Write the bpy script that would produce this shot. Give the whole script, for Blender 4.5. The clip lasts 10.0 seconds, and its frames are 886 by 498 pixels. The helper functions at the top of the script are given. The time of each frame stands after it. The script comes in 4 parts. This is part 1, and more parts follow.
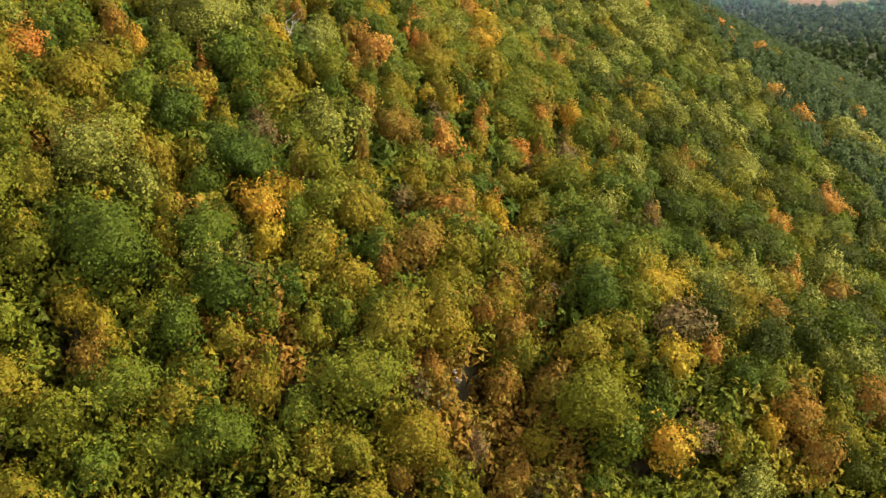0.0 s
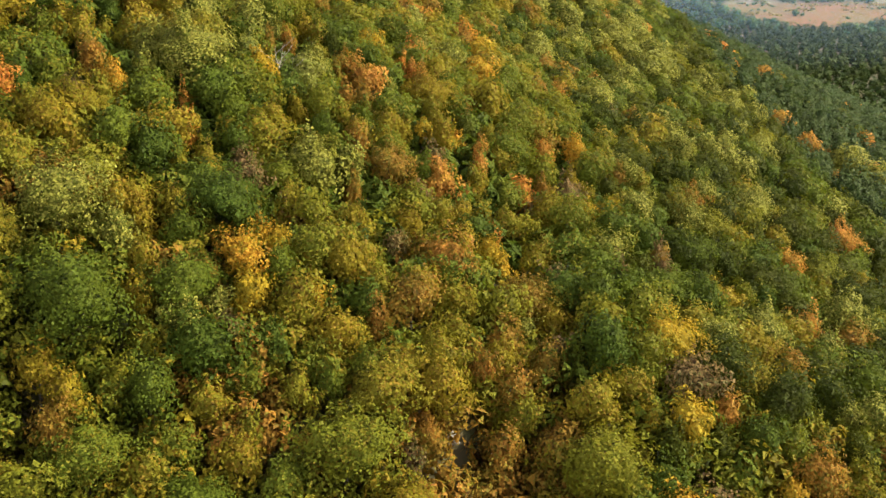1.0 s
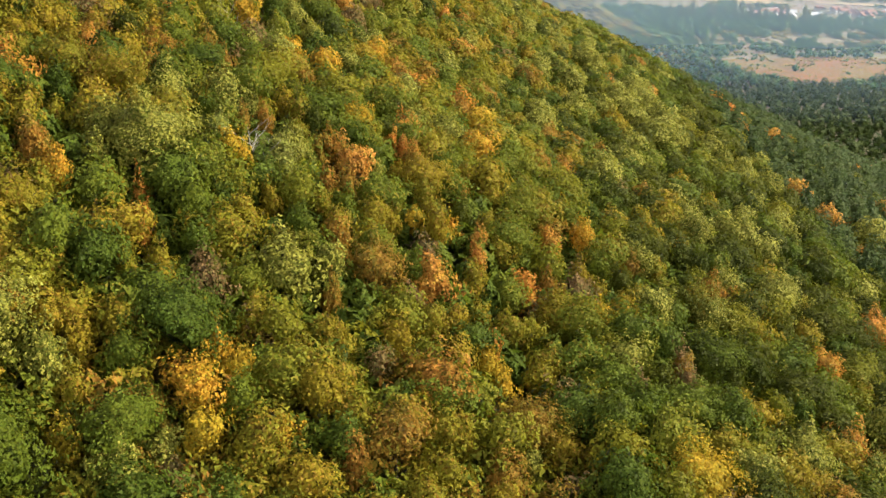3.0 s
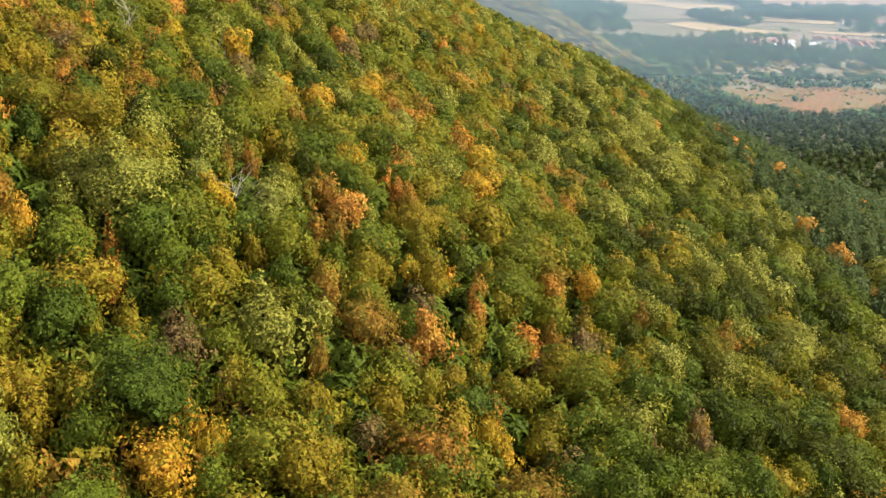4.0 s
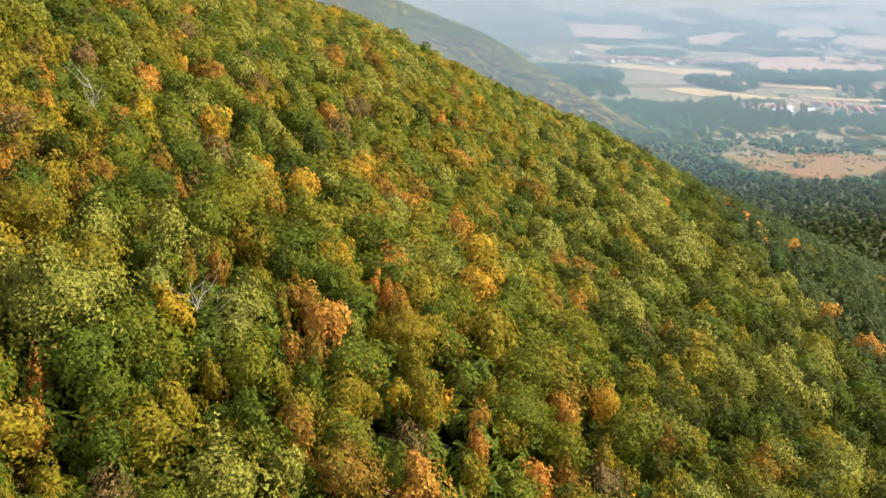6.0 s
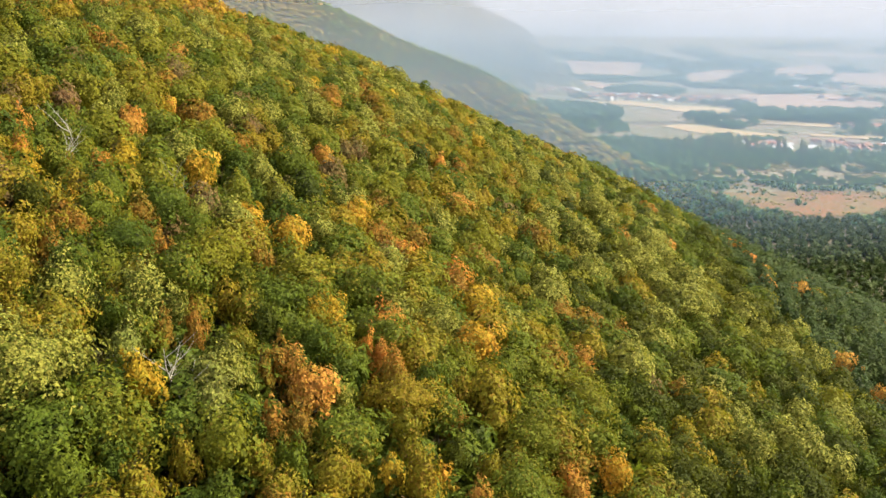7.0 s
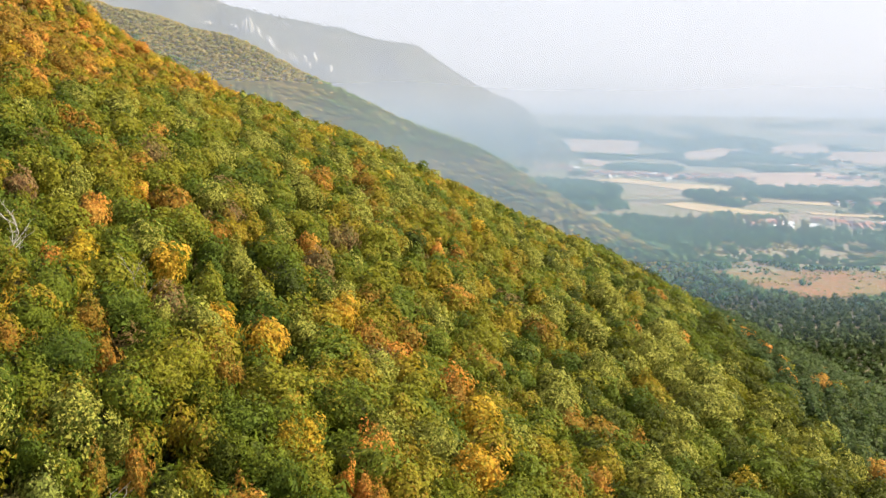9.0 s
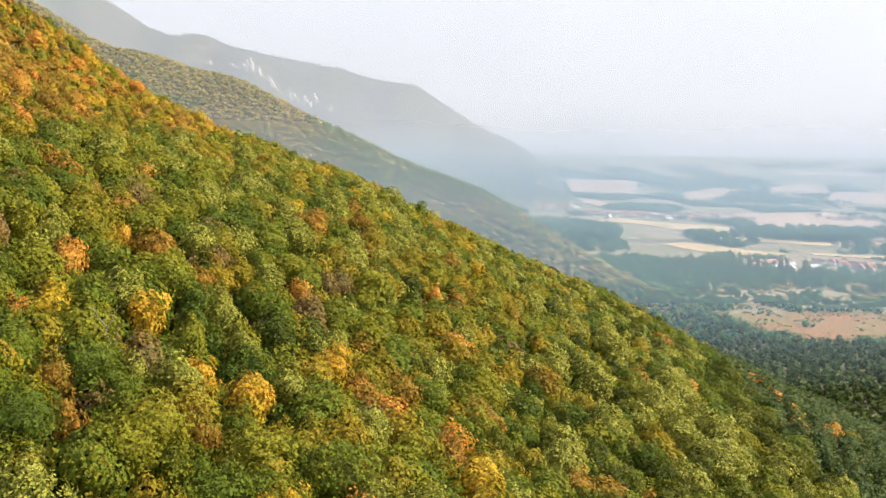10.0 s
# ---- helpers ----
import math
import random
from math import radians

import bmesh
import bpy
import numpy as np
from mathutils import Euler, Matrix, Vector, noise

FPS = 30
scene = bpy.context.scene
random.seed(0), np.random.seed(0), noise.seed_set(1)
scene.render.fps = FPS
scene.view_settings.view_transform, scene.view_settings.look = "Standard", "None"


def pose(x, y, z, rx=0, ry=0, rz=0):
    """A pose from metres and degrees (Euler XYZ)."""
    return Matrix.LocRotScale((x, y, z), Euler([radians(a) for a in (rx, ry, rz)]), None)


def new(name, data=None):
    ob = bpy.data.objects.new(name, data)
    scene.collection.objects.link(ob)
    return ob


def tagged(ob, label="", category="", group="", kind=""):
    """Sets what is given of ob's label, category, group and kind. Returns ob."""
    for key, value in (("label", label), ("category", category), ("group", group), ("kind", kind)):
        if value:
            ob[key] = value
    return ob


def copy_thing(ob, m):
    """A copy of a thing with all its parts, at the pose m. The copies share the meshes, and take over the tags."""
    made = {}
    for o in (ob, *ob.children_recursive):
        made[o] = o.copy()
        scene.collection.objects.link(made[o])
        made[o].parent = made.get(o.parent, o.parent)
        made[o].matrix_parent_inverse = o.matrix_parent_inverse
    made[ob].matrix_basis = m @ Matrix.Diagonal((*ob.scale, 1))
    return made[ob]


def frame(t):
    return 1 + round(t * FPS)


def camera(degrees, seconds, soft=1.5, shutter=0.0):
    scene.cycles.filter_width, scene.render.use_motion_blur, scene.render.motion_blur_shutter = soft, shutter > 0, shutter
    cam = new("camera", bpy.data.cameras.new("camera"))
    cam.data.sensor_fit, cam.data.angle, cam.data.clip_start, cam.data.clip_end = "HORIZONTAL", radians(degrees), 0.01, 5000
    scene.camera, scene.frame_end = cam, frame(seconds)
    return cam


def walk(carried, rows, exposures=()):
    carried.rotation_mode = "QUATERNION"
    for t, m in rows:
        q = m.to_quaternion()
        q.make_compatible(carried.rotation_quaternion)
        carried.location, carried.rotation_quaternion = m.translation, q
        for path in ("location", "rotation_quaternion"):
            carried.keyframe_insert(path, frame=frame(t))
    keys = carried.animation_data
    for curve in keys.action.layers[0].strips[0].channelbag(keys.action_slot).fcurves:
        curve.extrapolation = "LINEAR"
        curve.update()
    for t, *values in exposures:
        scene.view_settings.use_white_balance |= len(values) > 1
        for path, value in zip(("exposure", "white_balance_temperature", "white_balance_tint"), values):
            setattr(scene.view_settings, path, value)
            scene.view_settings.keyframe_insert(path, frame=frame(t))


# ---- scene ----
# camera: a level flight along the flank of a wooded hill, tilting up on the way
cam = camera(50.0, 10.0, soft=1.5)
METRES, EYE, TILT, LEAN, TURN = 75.0, 150.0, -24.5, 0.0, 0.0
ROWS = [
    (0.0, 0.0, 0.0, 0.0, -0.0, 0.0, 0.0),
    (0.5, 0.0014, 0.0435, 0.0209, -0.03, 0.51, -0.01),
    (1.0, 0.003, 0.0876, 0.0425, -0.06, 1.08, -0.02),
    (1.5, 0.0045, 0.1325, 0.0643, -0.09, 1.78, -0.02),
    (2.0, 0.0059, 0.1795, 0.0874, -0.09, 2.55, -0.05),
    (2.5, 0.0084, 0.2243, 0.1091, -0.11, 3.28, -0.09),
    (4.0, 0.0148, 0.3611, 0.173, -0.22, 5.68, -0.18),
    (4.5, 0.0153, 0.4088, 0.1963, -0.25, 6.57, -0.21),
    (5.0, 0.0163, 0.4531, 0.2194, -0.27, 7.45, -0.23),
    (5.5, 0.0175, 0.4971, 0.2425, -0.3, 8.38, -0.24),
    (7.0, 0.021, 0.6316, 0.3106, -0.35, 11.49, -0.31),
    (7.5, 0.0221, 0.6755, 0.3326, -0.38, 12.61, -0.34),
    (8.0, 0.0233, 0.719, 0.3541, -0.4, 13.74, -0.37),
    (8.5, 0.0247, 0.7627, 0.375, -0.44, 14.9, -0.41),
    (9.0, 0.0258, 0.808, 0.3955, -0.45, 16.06, -0.44),
    (9.5, 0.0276, 0.8543, 0.4175, -0.46, 17.25, -0.5),
    (10.0, 0.0294, 0.8984, 0.4378, -0.5, 18.42, -0.53),
]
EXPOSURES = [(0.0, 0.7), (10.0, 0.78)]
walk(cam, [(t, pose(0, 0, EYE, TILT, LEAN, TURN) @ pose(METRES * x, METRES * y, METRES * z, 90 + pitch, roll, yaw)) for t, x, y, z, yaw, pitch, roll in ROWS], EXPOSURES)

# ---- light: hazy sun from the right and a bright milky sky
SUN_AZIMUTH, SUN_HEIGHT = 80.0, 36.0      # degrees, clockwise from +y
world = bpy.data.worlds.new("sky")
scene.world = world
world.use_nodes = True
wn, wl = world.node_tree.nodes, world.node_tree.links
sky = wn.new("ShaderNodeTexSky")
sky.sky_type, sky.sun_disc = "NISHITA", False
sky.sun_elevation, sky.sun_rotation = radians(SUN_HEIGHT), radians(SUN_AZIMUTH)
sky.altitude, sky.air_density, sky.dust_density, sky.ozone_density = 200, 1.0, 6.0, 1.0
haze = wn.new("ShaderNodeMix")          # the milky veil of a hazy day over the clear sky
haze.data_type = "RGBA"
haze.inputs["Factor"].default_value = 0.8
haze.inputs["B"].default_value = (5.8, 5.65, 6.0, 1)
wn["Background"].inputs["Strength"].default_value = 0.14
wl.new(sky.outputs["Color"], haze.inputs["A"])
wl.new(haze.outputs["Result"], wn["Background"].inputs["Color"])
sun = new("sun", bpy.data.lights.new("sun", "SUN"))
sun.data.energy, sun.data.angle, sun.data.color = 5.4, radians(2.0), (1.0, 0.89, 0.68)
a, e = radians(SUN_AZIMUTH), radians(SUN_HEIGHT)
toward = Vector((math.sin(a) * math.cos(e), math.cos(a) * math.cos(e), math.sin(e)))
sun.matrix_world = Matrix.Translation((0, 0, 400)) @ (-toward).to_track_quat("-Z", "Y").to_matrix().to_4x4()

# ---- materials
def material(name):
    m = bpy.data.materials.new(name)
    m.use_nodes = True
    return m, m.node_tree.nodes, m.node_tree.links


def math_node(n, l, op, a, b):
    k = n.new("ShaderNodeMath")
    k.operation = op
    for i, v in enumerate((a, b)):
        if isinstance(v, (int, float)):
            k.inputs[i].default_value = v
        else:
            l.new(v, k.inputs[i])
    return k.outputs[0]


def mix_colour(n, l, kind, fac, a, b):
    k = n.new("ShaderNodeMix")
    k.data_type, k.blend_type = "RGBA", kind
    for socket, v in ((k.inputs["Factor"], fac), (k.inputs["A"], a), (k.inputs["B"], b)):
        if isinstance(v, (int, float)):
            socket.default_value = v
        elif isinstance(v, tuple):
            socket.default_value = (*v, 1)
        else:
            l.new(v, socket)
    return k.outputs["Result"]


def foliage(name, first, last, other=None, share=0.0, spread=0.26, sheen=0.12, leaf_size=0.23, upright=1.0, gaps=0.72):
    """Leaves whose tree lies between two colours; a share of the bunches shows another colour, and gaps open between them."""
    m, n, l = material(name)
    at = n.new("ShaderNodeAttribute")
    at.attribute_name = "tint"
    info, geo = n.new("ShaderNodeObjectInfo"), n.new("ShaderNodeNewGeometry")
    tint = math_node(n, l, "FRACT", math_node(n, l, "ADD", at.outputs["Fac"], info.outputs["Random"]), 0.0)
    colour = mix_colour(n, l, "MIX", tint, first, last)
    # bunches of leaves: cells of the size of a small twig
    stretch = n.new("ShaderNodeVectorMath")
    stretch.operation = "MULTIPLY"
    stretch.inputs[1].default_value = (1 / leaf_size, 1 / leaf_size, upright / leaf_size)
    l.new(geo.outputs["Position"], stretch.inputs[0])
    cell = n.new("ShaderNodeTexVoronoi")
    cell.inputs["Scale"].default_value = 1.0
    l.new(stretch.outputs[0], cell.inputs["Vector"])
    parts = n.new("ShaderNodeSeparateColor")
    l.new(cell.outputs["Color"], parts.inputs[0])
    patch = n.new("ShaderNodeTexNoise")
    patch.inputs["Scale"].default_value, patch.inputs["Detail"].default_value = 0.35, 2.0
    l.new(geo.outputs["Position"], patch.inputs["Vector"])
    if other:
        pick = math_node(n, l, "ADD", parts.outputs[1], math_node(n, l, "MULTIPLY", math_node(n, l, "SUBTRACT", patch.outputs["Fac"], 0.5), 1.3))
        step = n.new("ShaderNodeMapRange")
        step.inputs["From Min"].default_value, step.inputs["From Max"].default_value = 1 - share - 0.08, 1 - share + 0.08
        l.new(pick, step.inputs["Value"])
        colour = mix_colour(n, l, "MIX", step.outputs[0], colour, other)
    shift = n.new("ShaderNodeHueSaturation")
    hue = math_node(n, l, "ADD", math_node(n, l, "MULTIPLY", patch.outputs["Fac"], 0.03), math_node(n, l, "MULTIPLY", parts.outputs[2], 0.022))
    l.new(math_node(n, l, "ADD", 0.474, hue), shift.inputs["Hue"])
    turned = math_node(n, l, "FRACT", math_node(n, l, "MULTIPLY", geo.outputs["Random Per Island"], 37.7), 0.0)
    light = math_node(n, l, "ADD", 0.94 - spread, math_node(n, l, "MULTIPLY", turned, 0.8 * spread))
    l.new(math_node(n, l, "ADD", light, math_node(n, l, "MULTIPLY", parts.outputs[0], 1.4 * spread)), shift.inputs["Value"])
    l.new(colour, shift.inputs["Color"])
    # each bunch looks its own way
    tip, lean = n.new("ShaderNodeVectorMath"), n.new("ShaderNodeVectorMath")
    tip.operation, lean.operation = "SUBTRACT", "MULTIPLY_ADD"
    tip.inputs[1].default_value, lean.inputs[1].default_value = (0.5, 0.5, 0.44), (1.4, 1.4, 1.4)
    ways, world_way = n.new("ShaderNodeAttribute"), n.new("ShaderNodeVectorTransform")
    ways.attribute_name = "facing"
    world_way.vector_type, world_way.convert_from, world_way.convert_to = "NORMAL", "OBJECT", "WORLD"
    l.new(ways.outputs["Vector"], world_way.inputs[0])
    l.new(cell.outputs["Color"], tip.inputs[0])
    l.new(tip.outputs[0], lean.inputs[0])
    l.new(world_way.outputs[0], lean.inputs[2])
    level = n.new("ShaderNodeVectorMath")
    level.operation = "NORMALIZE"
    l.new(lean.outputs[0], level.inputs[0])
    out, leaf, thin, both = n["Material Output"], n["Principled BSDF"], n.new("ShaderNodeBsdfTranslucent"), n.new("ShaderNodeMixShader")
    leaf.inputs["Roughness"].default_value, leaf.inputs["Specular IOR Level"].default_value = 0.62, sheen
    l.new(shift.outputs["Color"], leaf.inputs["Base Color"])
    l.new(shift.outputs["Color"], thin.inputs["Color"])
    l.new(level.outputs[0], leaf.inputs["Normal"])
    l.new(level.outputs[0], thin.inputs["Normal"])
    both.inputs["Fac"].default_value = 0.3
    l.new(leaf.outputs[0], both.inputs[1])
    l.new(thin.outputs[0], both.inputs[2])
    if not gaps:
        l.new(both.outputs[0], out.inputs["Surface"])
        return m
    hole, clear, cut = n.new("ShaderNodeMapRange"), n.new("ShaderNodeBsdfTransparent"), n.new("ShaderNodeMixShader")
    hole.inputs["From Min"].default_value, hole.inputs["From Max"].default_value = gaps - 0.02, gaps + 0.02
    l.new(cell.outputs["Distance"], hole.inputs["Value"])
    l.new(hole.outputs[0], cut.inputs["Fac"])
    l.new(both.outputs[0], cut.inputs[1])
    l.new(clear.outputs[0], cut.inputs[2])
    l.new(cut.outputs[0], out.inputs["Surface"])
    return m


def earth(name, a, b, scale, rough=0.9, relief=0.3, third=None):
    """Matt ground, bark, stone or plaster, mottled at two scales."""
    m, n, l = material(name)
    geo = n.new("ShaderNodeNewGeometry")
    big, fine = n.new("ShaderNodeTexNoise"), n.new("ShaderNodeTexNoise")
    big.inputs["Scale"].default_value, big.inputs["Detail"].default_value = scale, 6
    fine.inputs["Scale"].default_value, fine.inputs["Detail"].default_value = scale * 9, 4
    ramp = n.new("ShaderNodeMapRange")
    ramp.inputs["From Min"].default_value, ramp.inputs["From Max"].default_value = 0.38, 0.62
    for t in (big, fine):
        l.new(geo.outputs["Position"], t.inputs["Vector"])
    l.new(big.outputs["Fac"], ramp.inputs["Value"])
    colour = mix_colour(n, l, "MIX", ramp.outputs[0], a, b)
    if third:
        step = n.new("ShaderNodeMapRange")
        step.inputs["From Min"].default_value, step.inputs["From Max"].default_value = 0.52, 0.6
        l.new(fine.outputs["Fac"], step.inputs["Value"])
        colour = mix_colour(n, l, "MIX", step.outputs[0], colour, third)
    colour = mix_colour(n, l, "MULTIPLY", 0.5, colour, fine.outputs["Color"])
    leaf = n["Principled BSDF"]
    leaf.inputs["Roughness"].default_value, leaf.inputs["Specular IOR Level"].default_value = rough, 0.2
    l.new(colour, leaf.inputs["Base Color"])
    bump = n.new("ShaderNodeBump")
    bump.inputs["Strength"].default_value = relief
    l.new(fine.outputs["Fac"], bump.inputs["Height"])
    l.new(bump.outputs[0], leaf.inputs["Normal"])
    return m


LEAF = {
    "oak": foliage("oak_leaves", (0.100, 0.138, 0.012), (0.200, 0.195, 0.013), (0.20, 0.165, 0.014), 0.12),
    "ash": foliage("ash_leaves", (0.062, 0.096, 0.009), (0.116, 0.146, 0.011)),
    "alder": foliage("alder_leaves", (0.044, 0.060, 0.004), (0.082, 0.092, 0.006)),
    "hornbeam": foliage("hornbeam_leaves", (0.182, 0.180, 0.013), (0.275, 0.210, 0.014), (0.25, 0.155, 0.016), 0.2, upright=0.8),
    "linden": foliage("silver_linden_leaves", (0.085, 0.110, 0.012), (0.13, 0.145, 0.015), (0.30, 0.29, 0.048), 0.58, leaf_size=0.21),
    "golden_maple": foliage("golden_leaves", (0.46, 0.31, 0.022), (0.52, 0.28, 0.026), (0.32, 0.25, 0.02), 0.3),
    "orange_maple": foliage("orange_leaves", (0.54, 0.21, 0.034), (0.52, 0.27, 0.05), (0.36, 0.22, 0.026), 0.25),
    "rust_beech": foliage("rusty_leaves", (0.24, 0.145, 0.018), (0.36, 0.175, 0.026), (0.19, 0.155, 0.018), 0.3, upright=0.8),
    "thin_shrub": foliage("withered_leaves", (0.20, 0.14, 0.045), (0.24, 0.145, 0.06), (0.12, 0.11, 0.03), 0.3, upright=0.7, gaps=0.6),
    "birch": foliage("birch_leaves", (0.20, 0.24, 0.045), (0.26, 0.27, 0.05), (0.33, 0.31, 0.07), 0.3, gaps=0.62),
    "pine": foliage("pine_needles", (0.043, 0.074, 0.018), (0.070, 0.097, 0.022), spread=0.2, leaf_size=0.4, upright=0.5),
    "far_wood": foliage("valley_leaves", (0.065, 0.170, 0.070), (0.15, 0.24, 0.085), spread=0.25, leaf_size=1.2, gaps=0),
    "ridge_wood": foliage("ridge_leaves", (0.25, 0.28, 0.07), (0.44, 0.34, 0.10), (0.50, 0.28, 0.10), 0.08, spread=0.2, leaf_size=0.8, gaps=0),
    "low_ridge_wood": foliage("lower_ridge_leaves", (0.12, 0.23, 0.07), (0.25, 0.29, 0.08), spread=0.2, leaf_size=0.8, gaps=0),
    "mountain_wood": foliage("mountain_leaves", (0.10, 0.13, 0.05), (0.20, 0.17, 0.07), spread=0.3, leaf_size=1.5, gaps=0),
    "poplar": foliage("poplar_leaves", (0.24, 0.27, 0.08), (0.32, 0.30, 0.09), leaf_size=0.6),
}
BARK = earth("bark", (0.16, 0.14, 0.11), (0.09, 0.075, 0.06), 3.0)
DEAD = earth("bleached_wood", (0.55, 0.52, 0.46), (0.38, 0.35, 0.30), 4.0)
SOIL = earth("ground_cover", (0.10, 0.085, 0.035), (0.17, 0.12, 0.055), 0.03, third=(0.08, 0.09, 0.03))
HEATH = earth("dry_heath", (0.34, 0.16, 0.08), (0.26, 0.18, 0.08), 0.02, third=(0.15, 0.14, 0.06))
MEADOW = earth("dry_meadow", (0.36, 0.28, 0.21), (0.25, 0.23, 0.14), 0.008, third=(0.16, 0.18, 0.09))
STUBBLE = earth("stubble", (0.62, 0.47, 0.28), (0.50, 0.38, 0.22), 0.01)
FALLOW = earth("bare_field", (0.55, 0.38, 0.29), (0.46, 0.33, 0.25), 0.008)
PLASTER = earth("plaster", (0.86, 0.84, 0.80), (0.74, 0.71, 0.66), 0.2, relief=0.05)
TILES = earth("roof_tiles", (0.46, 0.23, 0.16), (0.40, 0.22, 0.17), 0.4, relief=0.1)
SHEET = earth("pale_sheet_roof", (0.75, 0.76, 0.78), (0.62, 0.63, 0.66), 0.2, rough=0.5, relief=0.05)
SCRUB = earth("mountain_scrub", (0.09, 0.10, 0.05), (0.17, 0.14, 0.08), 0.012, third=(0.07, 0.08, 0.04))
ROCK = earth("weathered_limestone", (0.46, 0.42, 0.36), (0.30, 0.27, 0.22), 1.2)
STONE = earth("pale_limestone", (0.80, 0.77, 0.71), (0.58, 0.55, 0.50), 0.3)

# ---- the lie of the land
SWELLS = ((-2.5, -0.3, 2.2, 3.2), (-0.6, 0.2, -0.7, -0.3), (2.3, 2.4, -0.1, 0.6), (-2.0, -0.1, 0.2, 1.7), (0.5, -0.5, -1.9, -2.3))   # hummocks of the near slope
RIM = [-1500, -1012, -939, -888, -858, -822, -792, -774, -740, -718, -695, -665, -620, -590, -568, -531, -493, -418, -343, -282, -260, -230, -146, -86, -59, -25, 36, 113, 189, 235, 300, 370, 460]
RIM_HEIGHT = [900, 639, 574, 531, 520, 495, 476, 459, 452, 442, 436, 445, 445, 432, 420, 407, 400, 385, 371, 358, 363, 350, 327, 322, 322, 297, 253, 209, 177, 155, 90, 30, -20]
CREST = [-900, -604, -563, -478, -388, -298, -209, -126, -50, 17, 48, 77, 120, 200, 300, 400]
CREST_HEIGHT = [520, 357, 333, 294, 274, 244, 211, 173, 140, 116, 103, 88, 66, 28, -16, -60]


def smooth_max(a, b, k):
    h = np.clip(0.5 + 0.5 * (a - b) / k, 0, 1)
    return b + (a - b) * h + k * h * (1 - h)


def land(x, y):
    """Height of the ground at x, y (arrays)."""
    x, y = np.asarray(x, float), np.asarray(y, float)
    X, Y = np.clip(x, -400, 500) / 100, (y - 200) / 100
    z = 114.8 - 43.55 * X + 8.21 * Y + 1.15 * X * X - 2.74 * X * Y - 2.44 * Y * Y
    d = np.clip(95 - y, 0, None)
    z = z - np.where(d < 30, 12 * (d / 30) ** 2, 12 + 0.8 * (d - 30))
    back = np.clip(y - 375, 0, None)
    z = z - np.where(back < 250, 0.0007 * back ** 2, 43.75 + 0.35 * (back - 250))
    z = z - 9 * (1 - np.exp(-np.clip(-x - 30, 0, None) / 35)) * np.clip((y - 230) / 120, 0, 1)
    gully = 8 + 0.10 * (y - 90)
    z = z - 4.5 * np.exp(-((x - gully) / 6) ** 2) * np.clip((150 - y) / 60, 0, 1)
    for row, swells in zip((76, 104, 132, 165, 205), SWELLS):
        for col, swell in zip((-40, -12, 16, 44), swells):
            z = z + swell * np.exp(-((x - col) ** 2 + (y - row) ** 2) / 1352)
    z = z + 0.5 * np.sin(x / 17 + y / 41) * np.sin(y / 23 - x / 60)
    z = z + 7 * np.clip((-112 - x) / 40, 0, 1) * np.clip((y - 330) / 80, 0, 1) + 3.2 * np.exp(-((x - 62) / 24) ** 2 - ((y - 392) / 60) ** 2)
    # second ridge behind
    R = np.clip(x, -900, 400) / 100
    crest_y = 1172.9 - 114.6 * R - 9.9 * R * R
    crest_z = np.interp(x, CREST, CREST_HEIGHT)
    far = np.abs(y - crest_y)
    ridge = crest_z - 0.36 * np.sqrt(far * far + 900) + 10 + 5 * np.sin(x / 60 + y / 90) * np.sin(x / 35)
    # the mountain with its cliffs
    off = 2650 - y
    fold = 45 * np.sin(off / 210 + 1.0) * np.clip(off / 150, 0, 1) + 22 * np.sin(off / 77) * np.clip(off / 150, 0, 1)
    top = (np.interp(x + fold, RIM, RIM_HEIGHT) + np.interp(x + fold - 9, RIM, RIM_HEIGHT) + np.interp(x + fold + 9, RIM, RIM_HEIGHT)) / 3
    mount = np.where(off > 0, top - (0.42 + 0.5 * np.clip((x + 50) / 250, 0, 1)) * (np.sqrt(off * off + 1600) - 40), top + 0.35 * off)
    mount = mount + (18 * np.sin(x / 85 + off / 160) + 12 * np.sin(x / 31 - off / 90) + 7 * np.sin(x / 17 + 2 * np.sin(off / 70)) * np.sin(off / 55 + x / 90)) * np.clip(off / 160, 0, 1)
    # plain, swelling to low hills at the edge of sight
    reach = np.hypot(x, y)
    plain = 0.3 * np.sin(x / 130) * np.sin(y / 170) + 125 * np.clip((reach - 3300) / 1500, 0, 1) ** 1.5
    z = smooth_max(z, ridge, 12)
    z = smooth_max(z, mount, 20)
    return smooth_max(z, plain, 10)


def quad_mesh(name, verts, quads, mat, tint=None, smooth=False, facing=None):
    me = bpy.data.meshes.new(name)
    verts, quads = np.asarray(verts, np.float32), np.asarray(quads, np.int32)
    me.vertices.add(len(verts))
    me.vertices.foreach_set("co", verts.ravel())
    me.loops.add(quads.size)
    me.loops.foreach_set("vertex_index", quads.ravel())
    me.polygons.add(len(quads))
    me.polygons.foreach_set("loop_start", np.arange(0, quads.size, quads.shape[1], dtype=np.int32))
    me.polygons.foreach_set("use_smooth", np.full(len(quads), smooth))
    me.update(calc_edges=True)
    if tint is not None:
        me.attributes.new("tint", "FLOAT", "POINT").data.foreach_set("value", np.asarray(tint, np.float32))
    if facing is not None:
        me.attributes.new("facing", "FLOAT_VECTOR", "POINT").data.foreach_set("vector", np.asarray(facing, np.float32).ravel())
    me.materials.append(mat)
    return me


def grown(start, step, rate, end):
    out = [start]
    while out[-1] < end:
        out.append(out[-1] + step)
        step *= rate
    return out


